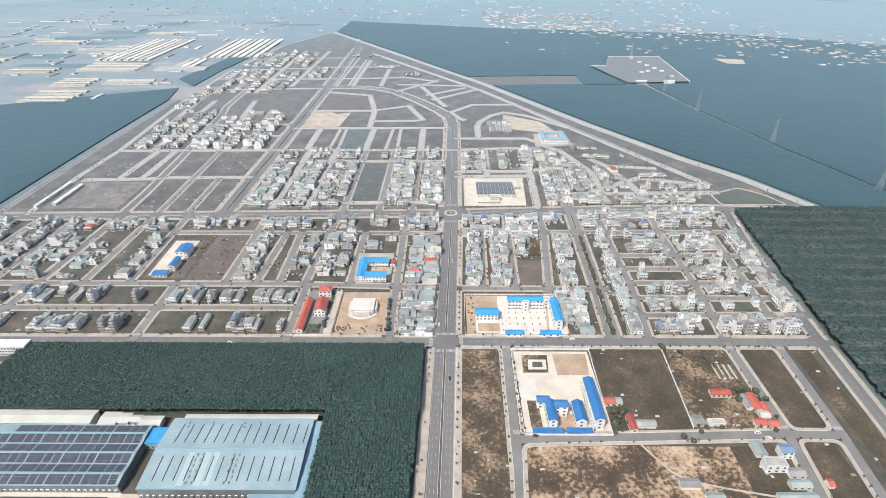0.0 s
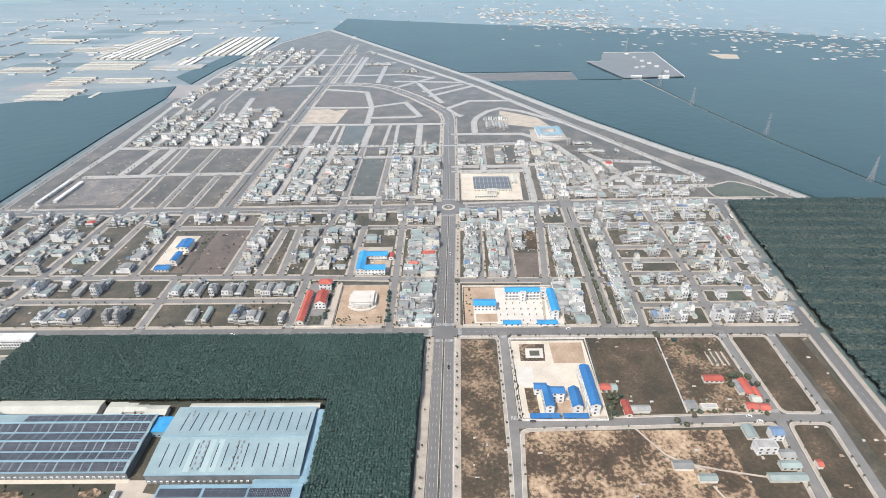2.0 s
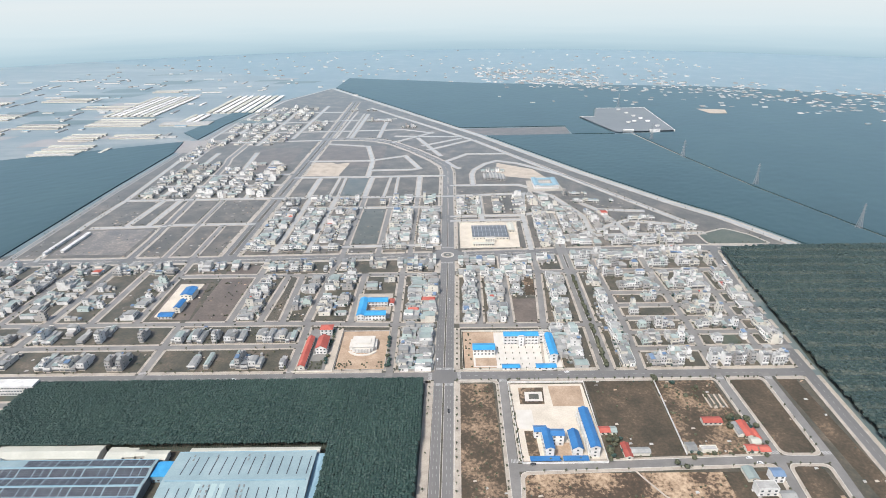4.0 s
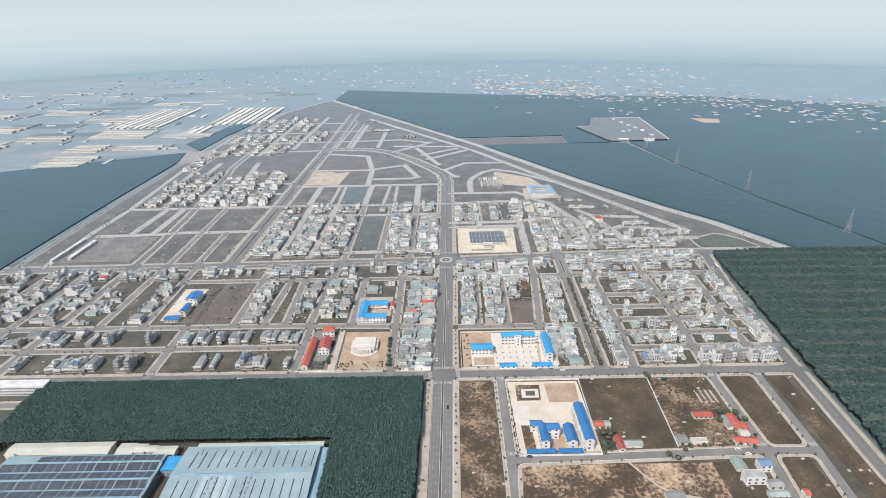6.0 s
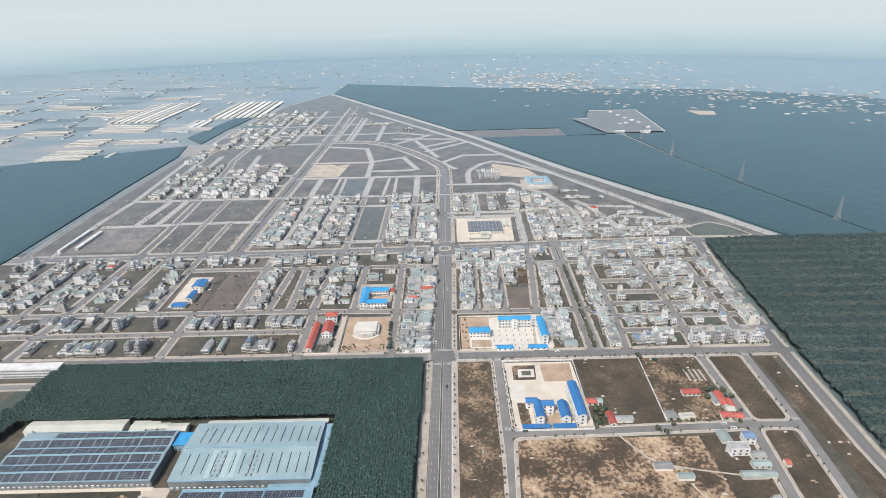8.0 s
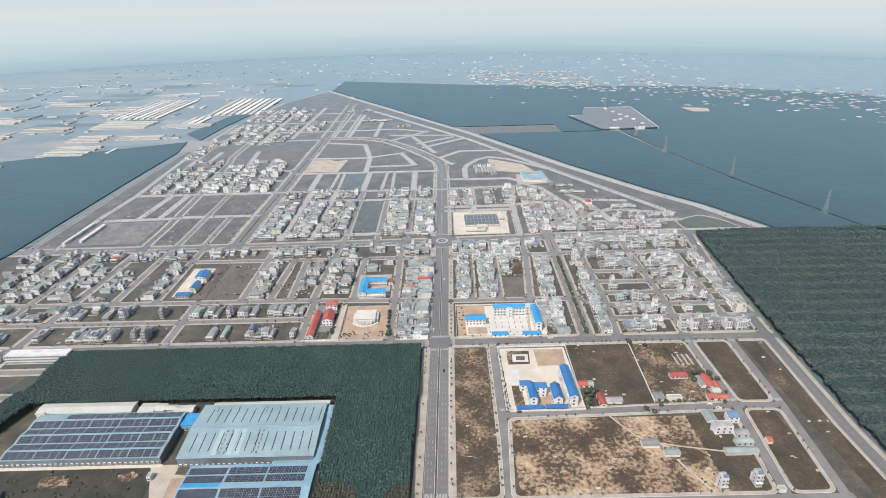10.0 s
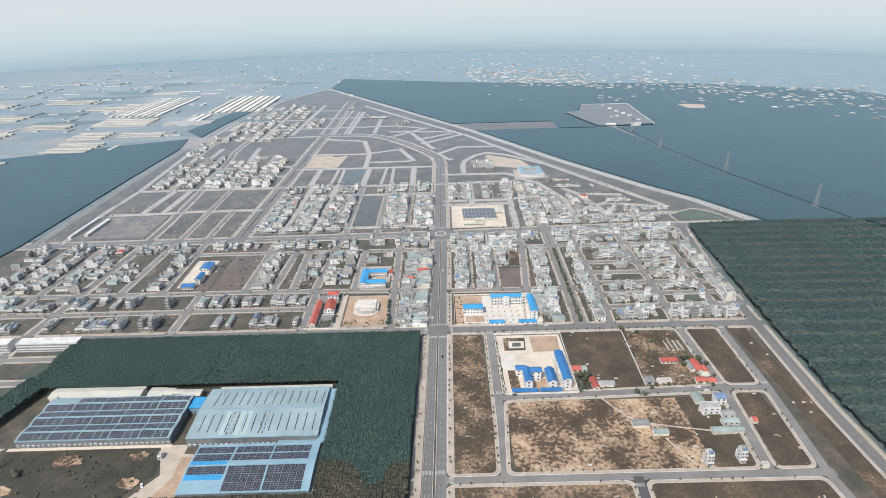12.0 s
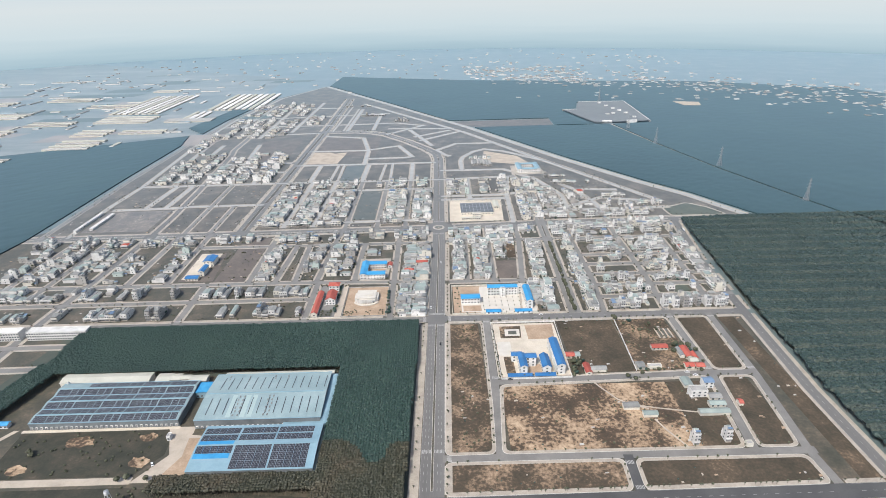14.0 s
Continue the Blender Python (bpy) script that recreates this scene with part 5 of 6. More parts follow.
fence("fence", [(27, 299), (113, 300), (120, 397), (28, 397), (27, 299)], 1.2, M_cream, "low cream wall round the market square")

# cultural centre and red-roofed compound west of the boulevard
sheet("ground_centre_lot", [(-106, 16), (-57, 16), (-58, 84), (-107, 84)], 0.088, M_sand, "raw sandy lot round the hall", "plot")
e = thing("cultural_hall", "white flat-roofed hall with stepped sides and a curved forecourt", "hall", (-82, 55, 0))
g = Geo()
g.box(-11, 11, -9, 10, 0, 6, M_white, M_court2)
g.box(-14, -11, -6, 8, 0, 4.5, M_white, M_court2)
g.box(11, 14, -6, 8, 0, 4.5, M_white, M_court2)
g.box(-8, 8, -11, -9, 0, 5, M_white, M_court2)
g.box(-10, 10, 10, 14, 0, 3.5, M_cement, M_fallow)
part("wall", g, e)
g = Geo()
g.box(-11.6, 11.6, -9.6, 10.6, 6.01, 6.6, M_court2)
g.box(-8, 8, -4, 5, 6.6, 7.2, M_court2)
part("roof", g, e)
for i in range(6):
    g = Geo()
    x = -7.5 + 3 * i
    g.drum(x, -11.6, 0, 5, 0.35, 0.35, 10, M_white)
    part("column", g, e)
put_windows(e, -11, 11, -9, 10, 1.5, "ew", 4, SILL)
g = Geo()
for i in range(14):
    a0, a1 = math.pi * (1.12 + 0.76 * i / 14), math.pi * (1.12 + 0.76 * (i + 1) / 14)
    q = [(16 * math.cos(a) * k, -4 + 13 * math.sin(a) * k) for a, k in ((a0, 1), (a1, 1), (a1, 0.82), (a0, 0.82))]
    g.hexa([(x, y, 0) for x, y in q], [(x, y, 1.2) for x, y in q], M_court2)
part("forecourt_ramp", g, e, "white curved entrance ramp")
fence("fence", [(-107, 15), (-57, 15), (-57, 84), (-107, 84), (-107, 15)], 1.3, M_cement, "low grey wall round the hall lot")
sheet("ground_compound", [(-146, 14), (-108, 14), (-108, 92), (-146, 90)], 0.086, M_oldroad, "paved compound yard", "plot")
sheet("ground_compound_drive", [(-116, 14), (-108.5, 14), (-108.5, 92), (-116, 92)], 0.094, M_track, "pale compound drive", "path")
sheet("ground_compound_garden", [(-133, 17), (-119, 17), (-120, 31), (-130, 31)], 0.1, M_grass, "small planted garden", "plot")
block("long_shed", "long low building under a red tiled roof", -142, -135.5, 17, 68, 1, M_rred, "y", 2.0, M_cream, "es", 4, h0=4.4)
block("chapel", "red-roofed hall with a white front", -129.5, -118.5, 43, 64, 2, M_rred, "y", 3.0, M_white, "sew", 3)
block("compound_house", "two-storey white house under a red hip roof", -131.5, -118.5, 77.5, 87, 2, M_rred, "x", 2.2, M_white, "s", 3, kind="hip")
fence("fence", [(-147, 13), (-108, 13)], 1.6, M_cream, "cream wall along the road")

# kindergarten with blue roofs
sheet("ground_kindergarten", [(-100, 110), (-60, 110), (-60, 168), (-102, 168)], 0.088, M_pave, "paved kindergarten yard", "plot")
sheet("ground_kindergarten_yard", [(-84, 120), (-66, 120), (-66, 142), (-84, 142)], 0.095, M_sand, "sandy play yard", "plot")
block("kindergarten_wing", "white kindergarten wing under a blue roof", -96, -87.5, 106, 145, 2, M_bluebright, "y", 1.5, windows="ws")
block("kindergarten_wing", "white kindergarten front under a blue roof", -86.8, -64, 106, 116, 2, M_bluebright, "x", 1.5, windows="s")
block("kindergarten_wing", "white kindergarten back wing under a blue roof", -86.8, -64, 136, 146, 2, M_bluebright, "x", 1.5, windows="s", gallery="s")
block("kindergarten_shed", "small shed under a red tiled roof", -62.5, -57, 138, 148, 1, M_rred, "y", 1.2, windows="s")
# western school
sheet("ground_west_school", [(-334, 112), (-288, 112), (-298, 200), (-336, 200)], 0.088, M_fallow, "bare brown school lot", "plot")
sheet("ground_west_court", [(-331, 118), (-309, 118), (-303, 198), (-333, 198)], 0.094, M_court, "pale school court", "plot")
block("west_school", "two-storey school under a blue roof", -316, -302, 157, 177, 2, M_bluedeep, "y", 1.6, M_cream, "s")
block("west_school_wing", "school wing under a blue roof", -311, -304, 127, 146, 2, M_bluedeep, "y", 1.6, M_cream, "sw")
block("west_school_shed", "low building under a blue roof", -324, -308, 114, 124, 1, M_bluedeep, "x", 1.2, M_cream, "s")

# courtyard building and cafe garden in the north-east
for nm, x0, x1, y0, y1, al in (("courtyard_wing", 174, 184, 560, 608, "y"), ("courtyard_wing", 210, 220, 560, 608, "y"), ("courtyard_wing", 184.5, 209.5, 560, 572, "x"), ("courtyard_wing", 184.5, 209.5, 597, 608, "x")):
    block(nm, "white two-storey wing of a courtyard building under a pale blue roof", x0, x1, y0, y1, 2, M_teal2, al, 1.4, windows="s")
sheet("ground_courtyard", [(160, 545), (228, 550), (225, 615), (165, 612)], 0.088, M_pave, "pale paved forecourt", "plot")
for i in range(7):
    block("garden_pavilion", "small curved garden pavilion under a pale roof", 84 + i * 6.2, 88.5 + i * 6.2, 612 + 5 * math.sin(i * 0.9) + 6, 650 + 10 * math.sin(i * 0.6), 1, M_rgrey if i % 2 else M_slab, "y", 1.4, M_cement, "s", 3)
for i in range(5):
    block("garden_house", "small pale garden house", 82 + i * 10, 89 + i * 10, 672 + 3 * (i % 2), 682, 1 + i % 2, M_rdark if i % 2 else M_rgreen, "x", 1.2, M_white, "s", 3)

# long white sheds by the western boundary
for x0, x1, y0, y1 in ((-570, -566, 290, 374), (-549, -544, 298, 366)):
    block("long_shed", "long narrow white sheet-roofed shed", x0, x1, y0, y1, 1, M_white, "y", 0.8, M_white, "", 3)

# ---- factory ----
rt0 = random.Random(3)
# Wall sheet coloured grey-blue to imitate the shade on its south side
M_wallshade = surf("shade_grey_wall_sheet", [(0.12, 0.14, 0.15), (0.17, 0.19, 0.20), (0.22, 0.24, 0.25)], 0.1, 1.0, 0.6)
PW, PD = 5.5, 7.3


def cell_grid(w, d, nx, ny):
    """One flat panel with pale frame lines between its cells, on a thin base."""
    g = Geo()
    xs, ys = [-w / 2], [-d / 2]
    for i in range(nx):
        xs += [-w / 2 + w * i / nx + 0.06, -w / 2 + w * (i + 1) / nx - 0.04]
    for j in range(ny):
        ys += [-d / 2 + d * j / ny + 0.06, -d / 2 + d * (j + 1) / ny - 0.04]
    xs.append(w / 2)
    ys.append(d / 2)
    g.v = [(x, y, 0.1) for y in ys for x in xs]
    m_ = len(xs)
    for j in range(len(ys) - 1):
        for i in range(m_ - 1):
            g.f.append((j * m_ + i, j * m_ + i + 1, (j + 1) * m_ + i + 1, (j + 1) * m_ + i))
            g.m.append(M_panel if i % 2 and j % 2 else M_steel)
    k = len(g.v)
    g.v += [(-w / 2, -d / 2, 0), (w / 2, -d / 2, 0), (w / 2, d / 2, 0), (-w / 2, d / 2, 0)]
    c4 = (0, m_ - 1, len(ys) * m_ - 1, (len(ys) - 1) * m_)
    for i in range(4):
        g.f.append((k + i, k + (i + 1) % 4, c4[(i + 1) % 4], c4[i]))
        g.m.append(M_steel)
    return g


cols = cell_grid(PW, PD, 5, 4)
ARRAY = cols.mesh("solar_panel")
fan = Geo()
fan.box(-0.9, 0.9, -0.7, 0.0, 0, 1.9, M_white)
fan.box(-0.7, 0.7, -0.78, -0.69, 0.2, 1.7, M_shade)
FAN = fan.mesh("wall_fan")


def factory(name, label, x0, x1, y0, y1, h, bays, rise, roof, fans="s"):
    """A wide hall with its ridges along x; returns it and a way to lay things on its slopes."""
    cx, cy = (x0 + x1) / 2, (y0 + y1) / 2
    a, b, c, d = x0 - cx, x1 - cx, y0 - cy, y1 - cy
    e = thing(name, label, "factory", (cx, cy, 0))
    g = Geo()
    g.box(a, b, c, d, 0, h, M_wallshade, M_slab)
    part("wall", g, e)
    bd = (d - c) / bays
    for i in range(bays):
        g = Geo()
        g.gable(a, b, c + bd * i, c + bd * (i + 1), h + 0.05, rise, roof, 0.35 if bays == 1 else 0.0, "x", 0.12)
        part("roof", g, e)
        g = Geo()
        y = c + bd * (i + 0.5)
        g.box(a + 2, b - 2, y - 0.45, y + 0.45, h + rise + 0.1, h + rise + 0.75, M_teal2)
        part("ridge_vent", g, e, "light blue ridge vent")
    for i in range(bays + 1):
        g = Geo()
        y = c + bd * i
        g.box(a, b, max(c - 0.4, y - 0.5), min(d + 0.4, y + 0.5), h + 0.1, h + 0.32, M_teal2)
        part("gutter", g, e, "light blue roof gutter")
    n = int((x1 - x0) / 4.2)
    for i in range(n):
        o = part("wall_fan", FAN, e)
        o.location = (a + (b - a) * (i + 0.5) / n, c - 0.02, 1.4)

    def lay(me, nm, x, slope, u, dz=0.16, lab="", scale=(1, 1, 1)):
        """slope counts the half roofs from the south; u is how far up it lies, 0 to 1."""
        bay, north = divmod(slope, 2)
        ang = math.atan2(rise, bd / 2)
        run = bd / 2 * u
        yy = c + bd * bay + run if not north else c + bd * (bay + 1) - run
        o = part(nm, me, e, lab)
        o.matrix_basis = Matrix.LocRotScale((x, yy, h + 0.05 + rise * u + dz), Euler((ang if not north else -ang, 0, 0)), scale)
        return o
    return e, lay, (a, b, c, d)


e, lay, (a, b, c, d) = factory("factory_hall", "wide white factory hall with solar arrays on a teal roof", -348, -221, -157, -104, 7, 3, 1.5, M_teal)
for s in range(6):
    for i in range(20):
        if s == 5 and i < 4:
            continue
        lay(ARRAY, "solar_panel", a + 4.2 + i * 6.2 + (0.5 if i % 4 == 0 else 0), s, 0.48)
e, lay, (a, b, c, d) = factory("factory_hall", "pale teal factory hall with long dark roof slits", -206, -99, -161, -99, 9, 1, 2.8, M_teal)
slit, slit2, duct = Geo(), Geo(), Geo()
slit.box(-0.32, 0.32, -9.5, 9.5, 0, 0.12, M_panel)
SL = slit.mesh("roof_slit")
for half in (0, 1):
    for i in range(14):
        lay(SL, "roof_slit", a + 8 + i * 7.2 + (2.5 if half else 0), half, 0.5, 0.14, "dark roof slit")
duct.box(-0.5, 0.5, -1.0, 1.0, 0, 0.5, M_rdark)
DU = duct.mesh("roof_unit")
for half, x in ((0, -22), (0, -18), (0, 4), (0, 7.5), (1, -40), (1, -22), (1, 2), (1, 14)):
    for k in range(6 if half == 0 else 2):
        lay(DU, "roof_unit", x + 0.6 * (k % 2), half, 0.15 + 0.14 * k, 0.14, "small grey roof unit")
for k, x in enumerate((-26, -14, -8)):
    g = Geo()
    g.box(-2, 2, -13, 13, 0, 0.05, M_patch)
    lay(g.mesh("roof_patch"), "roof_patch", x, 0, 0.5, 0.13, "pale replaced roof sheet")
block("factory_lean_to", "low light blue lean-to along the factory", -98.6, -91.5, -166, -100, 1, M_teal2, "y", 0.6, M_teal2, "", h0=6.5)
block("factory_strip", "narrow beige annex behind the factory", -200, -98, -97.5, -92, 1, M_beige, "x", 0.6, M_white, "", h0=6.0)
block("factory_link", "bright blue roofed passage between factory halls", -220.5, -206.6, -120, -106, 1, M_bluebright, "y", 0.5, M_teal2, "s", 3, h0=6.0)
block("factory_canopy", "blue roofed loading canopy between halls", -130, -99, -168, -162, 1, M_teal2, "x", 0.4, M_teal2, "s", 4, h0=5.0)
e, lay, (a, b, c, d) = factory("factory_hall", "blue and teal factory hall with large solar arrays", -191, -95, -217, -169, 9, 1, 2.4, M_teal2)
for half in (0, 1):
    for i in range(15):
        for k in range(3 if half == 0 else 2):
            if half == 0 and i < 5 and k < 2:
                continue
            x = a + 4 + i * 5.75 + (1.6 if i >= 5 else 0) + (1.2 if i >= 10 else 0)
            lay(ARRAY, "solar_panel", x, half, 0.2 + 0.31 * k if half == 0 else 0.27 + 0.36 * k)
g = Geo()
g.box(-14, 14, -6, 6, 0, 0.05, M_bluebright)
lay(g.mesh("roof_patch"), "roof_patch", a + 15, 0, 0.72, 0.12, "bright blue roof section")
g = Geo()
g.box(-14, 14, -4, 4, 0, 0.05, M_bluebright)
lay(g.mesh("roof_patch"), "roof_patch", a + 15, 1, 0.80, 0.12, "bright blue roof section")
block("factory_lean_to", "low pale green lean-to along the factory", -94.6, -90, -216, -172, 1, M_rgreen, "y", 0.5, M_mint, "", h0=5.5)
block("warehouse", "long beige warehouse beside the plantation", -355, -272, -101, -88, 1, M_beige, "x", 1.2, M_cream, "s", 4, h0=6.0)
for x0, x1, y0, y1 in ((-266, -253, -101, -89), (-252, -244, -99, -90), (-243, -235, -98, -92), (-234, -218, -102, -93)):
    block("warehouse", "small beige flat-pitched workshop", x0, x1, y0, y1, 1, M_beige, "x", 0.9, M_cream, "s", 4, h0=5.0)
e = thing("silo", "green-white process tower beside the warehouse", "silo", (-345, -103.2, 0))
g = Geo()
g.drum(0, 0, 0, 8, 1.4, 1.4, 14, M_mint)
g.drum(0, 0, 8, 9.5, 1.4, 0.3, 14, M_steel)
part("tank", g, e)
sheet("ground_factory_yard", [(-229, -158), (-206, -158), (-206, -168), (-192, -170), (-190, -218), (-235, -218), (-216, -190)], 0.087, M_track, "pale dirt factory yard", "plot")
sheet("ground_yard_sand", [(-207, -172), (-193, -172), (-192, -214), (-215, -214), (-205, -192)], 0.093, M_sand, "orange sandy patch in the yard", "plot")
sheet("ground_factory_field", [(-350, -211), (-236, -211), (-220, -190), (-222, -161), (-352, -161)], 0.083, M_darkweed, "dark weedy field", "plot")
for k, (cx, cy, rx, ry) in enumerate(((-296, -173, 13, 8), (-242, -169, 8, 5), (-238, -197, 9, 7), (-330, -202, 9, 6))):
    ring = [(cx + rx * rt0.uniform(0.65, 1.1) * math.cos(a * 0.4488), cy + ry * rt0.uniform(0.65, 1.1) * math.sin(a * 0.4488)) for a in range(14)]
    sheet("ground_bare_patch_%d" % (k + 1), ring, 0.09 + 0.002 * k, M_rubble, "bare sandy patch in the weeds", "plot")
sheet("ground_factory_apron", [(-354, -160.5), (-220, -160.5), (-220, -157.2), (-354, -157.2)], 0.09, M_court, "pale concrete apron", "path")
sheet("ground_farm_road", [(-420, -219), (-234, -219), (-234, -212), (-420, -212)], 0.09, M_track, "pale concrete lane", "path")
sheet("ground_lane_west", [(-362, -157), (-357, -157), (-400, -220), (-405, -220)], 0.094, M_track, "narrow pale lane", "path")
sheet("ground_dark_field", [(-420, -330), (-95, -330), (-95, -236), (-240, -222), (-420, -222)], 0.03, M_darkweed, "dark weedy field", "plot")
block("hut", "small white hut under a bright blue roof", -384, -369, -154, -149, 1, M_bluebright, "x", 1.0, M_white, "s", 3)
block("hut", "small grey-roofed hut by the lane", -392, -380, -180, -174, 1, M_rdark, "x", 1.0, M_white, "s", 3)
block("guard_hut", "small white flat-roofed guard hut", -224.5, -221.5, -174, -169, 1, M_slab, "x", kind="flat", windows="s", step=2)
e = thing("water_tower", "slim white water tower with a round tank", "water tower", (-236, -240, 0))
g = Geo()
g.drum(0, 0, 14, 16.5, 1.7, 1.7, 16, M_white)
g.drum(0, 0, 16.5, 17.1, 1.7, 0.3, 16, M_steel)
part("tank", g, e)
for i in range(4):
    g = Geo()
    sx_, sy_ = ((-1, -1), (1, -1), (1, 1), (-1, 1))[i]
    g.beam((sx_ * 1.8, sy_ * 1.8, 0), (sx_ * 1.1, sy_ * 1.1, 14), 0.25, M_white)
    part("leg", g, e)
    g = Geo()
    nx_, ny_ = ((1, -1), (1, 1), (-1, 1), (-1, -1))[i]
    for zz in (3.5, 7.0, 10.5):
        g.beam((sx_ * (1.8 - 0.05 * zz), sy_ * (1.8 - 0.05 * zz), zz), (nx_ * (1.8 - 0.05 * zz), ny_ * (1.8 - 0.05 * zz), zz), 0.15, M_steel)
    part("brace", g, e)

# white terraces at the western edge
for x0, x1 in ((-441, -377), (-483, -449), (-520, -487)):
    block("terrace", "white three-storey terrace block with rows of windows", x0, x1, -17, -6, 3, M_white, "x", 1.0, M_white, "s", 2.6, kind="flat", h0=3.2)

# ---- small houses of the south-east ----
for q in (("cottage", "small cottage under a bright red roof", 130, 139, -76, -69, 1, M_rred, "x"), ("cottage", "lean-to under a grey roof", 139.2, 144, -76, -69, 1, M_rgreen, "x"),
          ("cottage", "long cottage under a dark red roof", 143, 149, -103, -88, 1, M_rred, "y"), ("shed", "low shed under a white sheet roof", 149.3, 164, -99, -93, 1, M_rgrey, "x"),
          ("cottage", "long farmhouse under a red roof", 220, 236, -66, -59, 1, M_rred, "x"), ("cottage", "house under a bright orange-red roof", 248, 255, -82, -64, 1, M_rred, "y"),
          ("cottage", "house under a red roof with a terrace", 255.5, 259, -86, -74, 1, M_rred, "y"), ("shed", "cream annex with a flat roof", 249, 256, -90, -83, 1, M_beige, "x"),
          ("cottage", "house under a dark red roof", 251, 259, -99, -92, 1, M_rred, "x"), ("shed", "shed under a dark tarpaulin roof", 243, 247.5, -80, -66, 1, M_rdark, "y"), ("cottage", "low house under a brown-red roof", 241, 249.5, -98, -91, 1, M_rred, "x"),
          ("shed", "pale grey sheet-roofed shed by the fence", 194.5, 202, -97, -88, 1, M_rgrey, "x"), ("shed", "long pale sheet-roofed shed", 205, 218, -97, -92, 1, M_slab, "x"),
          ("barn", "white arched-roof barn on the sandy lot", 163.5, 177, -153, -146, 1, M_rgrey, "x"), ("shed", "pale green roofed shed on the sandy lot", 177.5, 189.5, -163, -157.5, 1, M_rgreen, "x"),
          ("house", "white two-storey house by the street", 228, 243, -139, -131, 2, M_slab, "x"), ("house", "pale green roofed house", 228, 236, -126, -114, 1, M_rgreen, "y"),
          ("house", "blue-roofed two-storey house by the street", 245, 254, -127, -119, 2, M_rblue, "x"), ("house", "grey-roofed house by the street", 243, 254, -144, -137, 1, M_rgrey, "x"),
          ("house", "pale house under a sea-green roof", 239, 253, -153, -147, 1, M_rgreen, "x"), ("shed", "long pale green sheet-roofed shed", 226, 252, -163, -157, 1, M_rgreen, "x"),
          ("kiosk", "small kiosk under a white roof", 247, 252, -200, -196, 1, M_slab, "x"), ("shed", "small stall under a red roof", 265.5, 269, -152, -146, 1, M_rred, "x")):
    nm, lab, x0, x1, y0, y1, st, rf, al = q
    block(nm, lab, x0, x1, y0, y1, st, rf, al, 1.3, M_white if st > 1 else M_cream, "s" if nm in ("house", "cottage") else "", 3.6, h0=3.3 if st > 1 else 3.0, category="house" if nm in ("house", "cottage") else "shed", kind="flat" if rf is M_slab else "gable", over=0.4)
for x, y in ((208, -197), (235, -194.5)):
    e = copy_thing(next(o for k, o in FIRST.items() if k[2] == 3 and k[4] < 2), pose(x, y, 0, 0, 0, 0))
fence("fence", [(199, -3), (193, -99)], 2.0, M_white, "long white boundary wall across the lots", 0.25)
g = Geo()
for i in range(7):
    g.box(236 + i * 2.4, 237.6 + i * 2.4, -44, -26, 0, 0.3, M_grass if i % 2 else M_track)
tagged(thing("vegetable_beds", "rows of raised vegetable beds", "garden bed", geo=g), kind="stuff")

# ---- trees and shrubs ----
def tree_meshes(seed, h, r):
    rr = random.Random(seed)
    t = Geo()
    t.drum(0, 0, 0, h * 0.55, 0.12, 0.07, 6, M_trunk)
    for i in range(4):
        a = rr.uniform(0, 6.28)
        t.beam((0, 0, h * 0.45), (math.cos(a) * r * 0.6, math.sin(a) * r * 0.6, h * 0.72), 0.07, M_trunk)
    v, f = [], []
    for i in range(7):
        a, q = rr.uniform(0, 6.28), rr.uniform(0, r * 0.65)
        c = np.array((math.cos(a) * q, math.sin(a) * q, h * rr.uniform(0.55, 0.88)))
        k = len(v) * len(LOW_V)
        v.append(LOW_V * np.array([[rr.uniform(0.7, 1.2)] for _ in LOW_V]) * r * rr.uniform(0.4, 0.62) + c)
        f.append(LOW_F + k)
    return t.mesh("trunk"), tri_mesh("crown", np.vstack(v), np.vstack(f), [M_leaf])


rt = random.Random(5)
SPOTS = [(x, y) for x, y, k in TREE_SPOTS if k in (0, 1, 2, 6) or (y < 0 and k > 20)]
SPOTS = [s for s in SPOTS if -420 < s[0] < 352 and rt.random() < 0.5]
close = sorted([s for s in SPOTS if s[1] < 30], key=lambda s: s[1])[:260]
KINDS = []
for i in range(4):
    e = thing("street_tree", "young street tree with a small leafy crown", "tree", group="trees along the streets")
    tr, cr = tree_meshes(20 + i, 2.8 + 0.4 * i, 0.85 + 0.12 * i)
    part("trunk", tr, e)
    part("crown", cr, e)
    KINDS.append(e)
for i, (x, y) in enumerate(close):
    m = pose(x, y, 0.16, 0, 0, rt.uniform(0, 360))
    if i < 4:
        KINDS[i].matrix_basis = m
    else:
        copy_thing(KINDS[i % 4], m)
rest = [s for s in SPOTS if s not in set(close)] + [(x, y) for x, y, k in TREE_SPOTS if y < 540 and k not in (0, 1, 2, 6) and y > 0 and rt.random() < 0.3]
tagged(new("street_trees_beyond", crowns(rest, 0.95, 3.2, [M_leaf], low=True)), "small street trees further along the roads", "trees", kind="stuff")
bush = []
for i in range(200):
    x, y = rt.uniform(60, 255), rt.uniform(-198, -8)
    if noise.noise((x * 0.03, y * 0.03, 1)) > 0.05 and not (60 < x < 134 and y > -108) and not near_road(Vector((x, y)), -1, 3):
        bush.append((x, y))
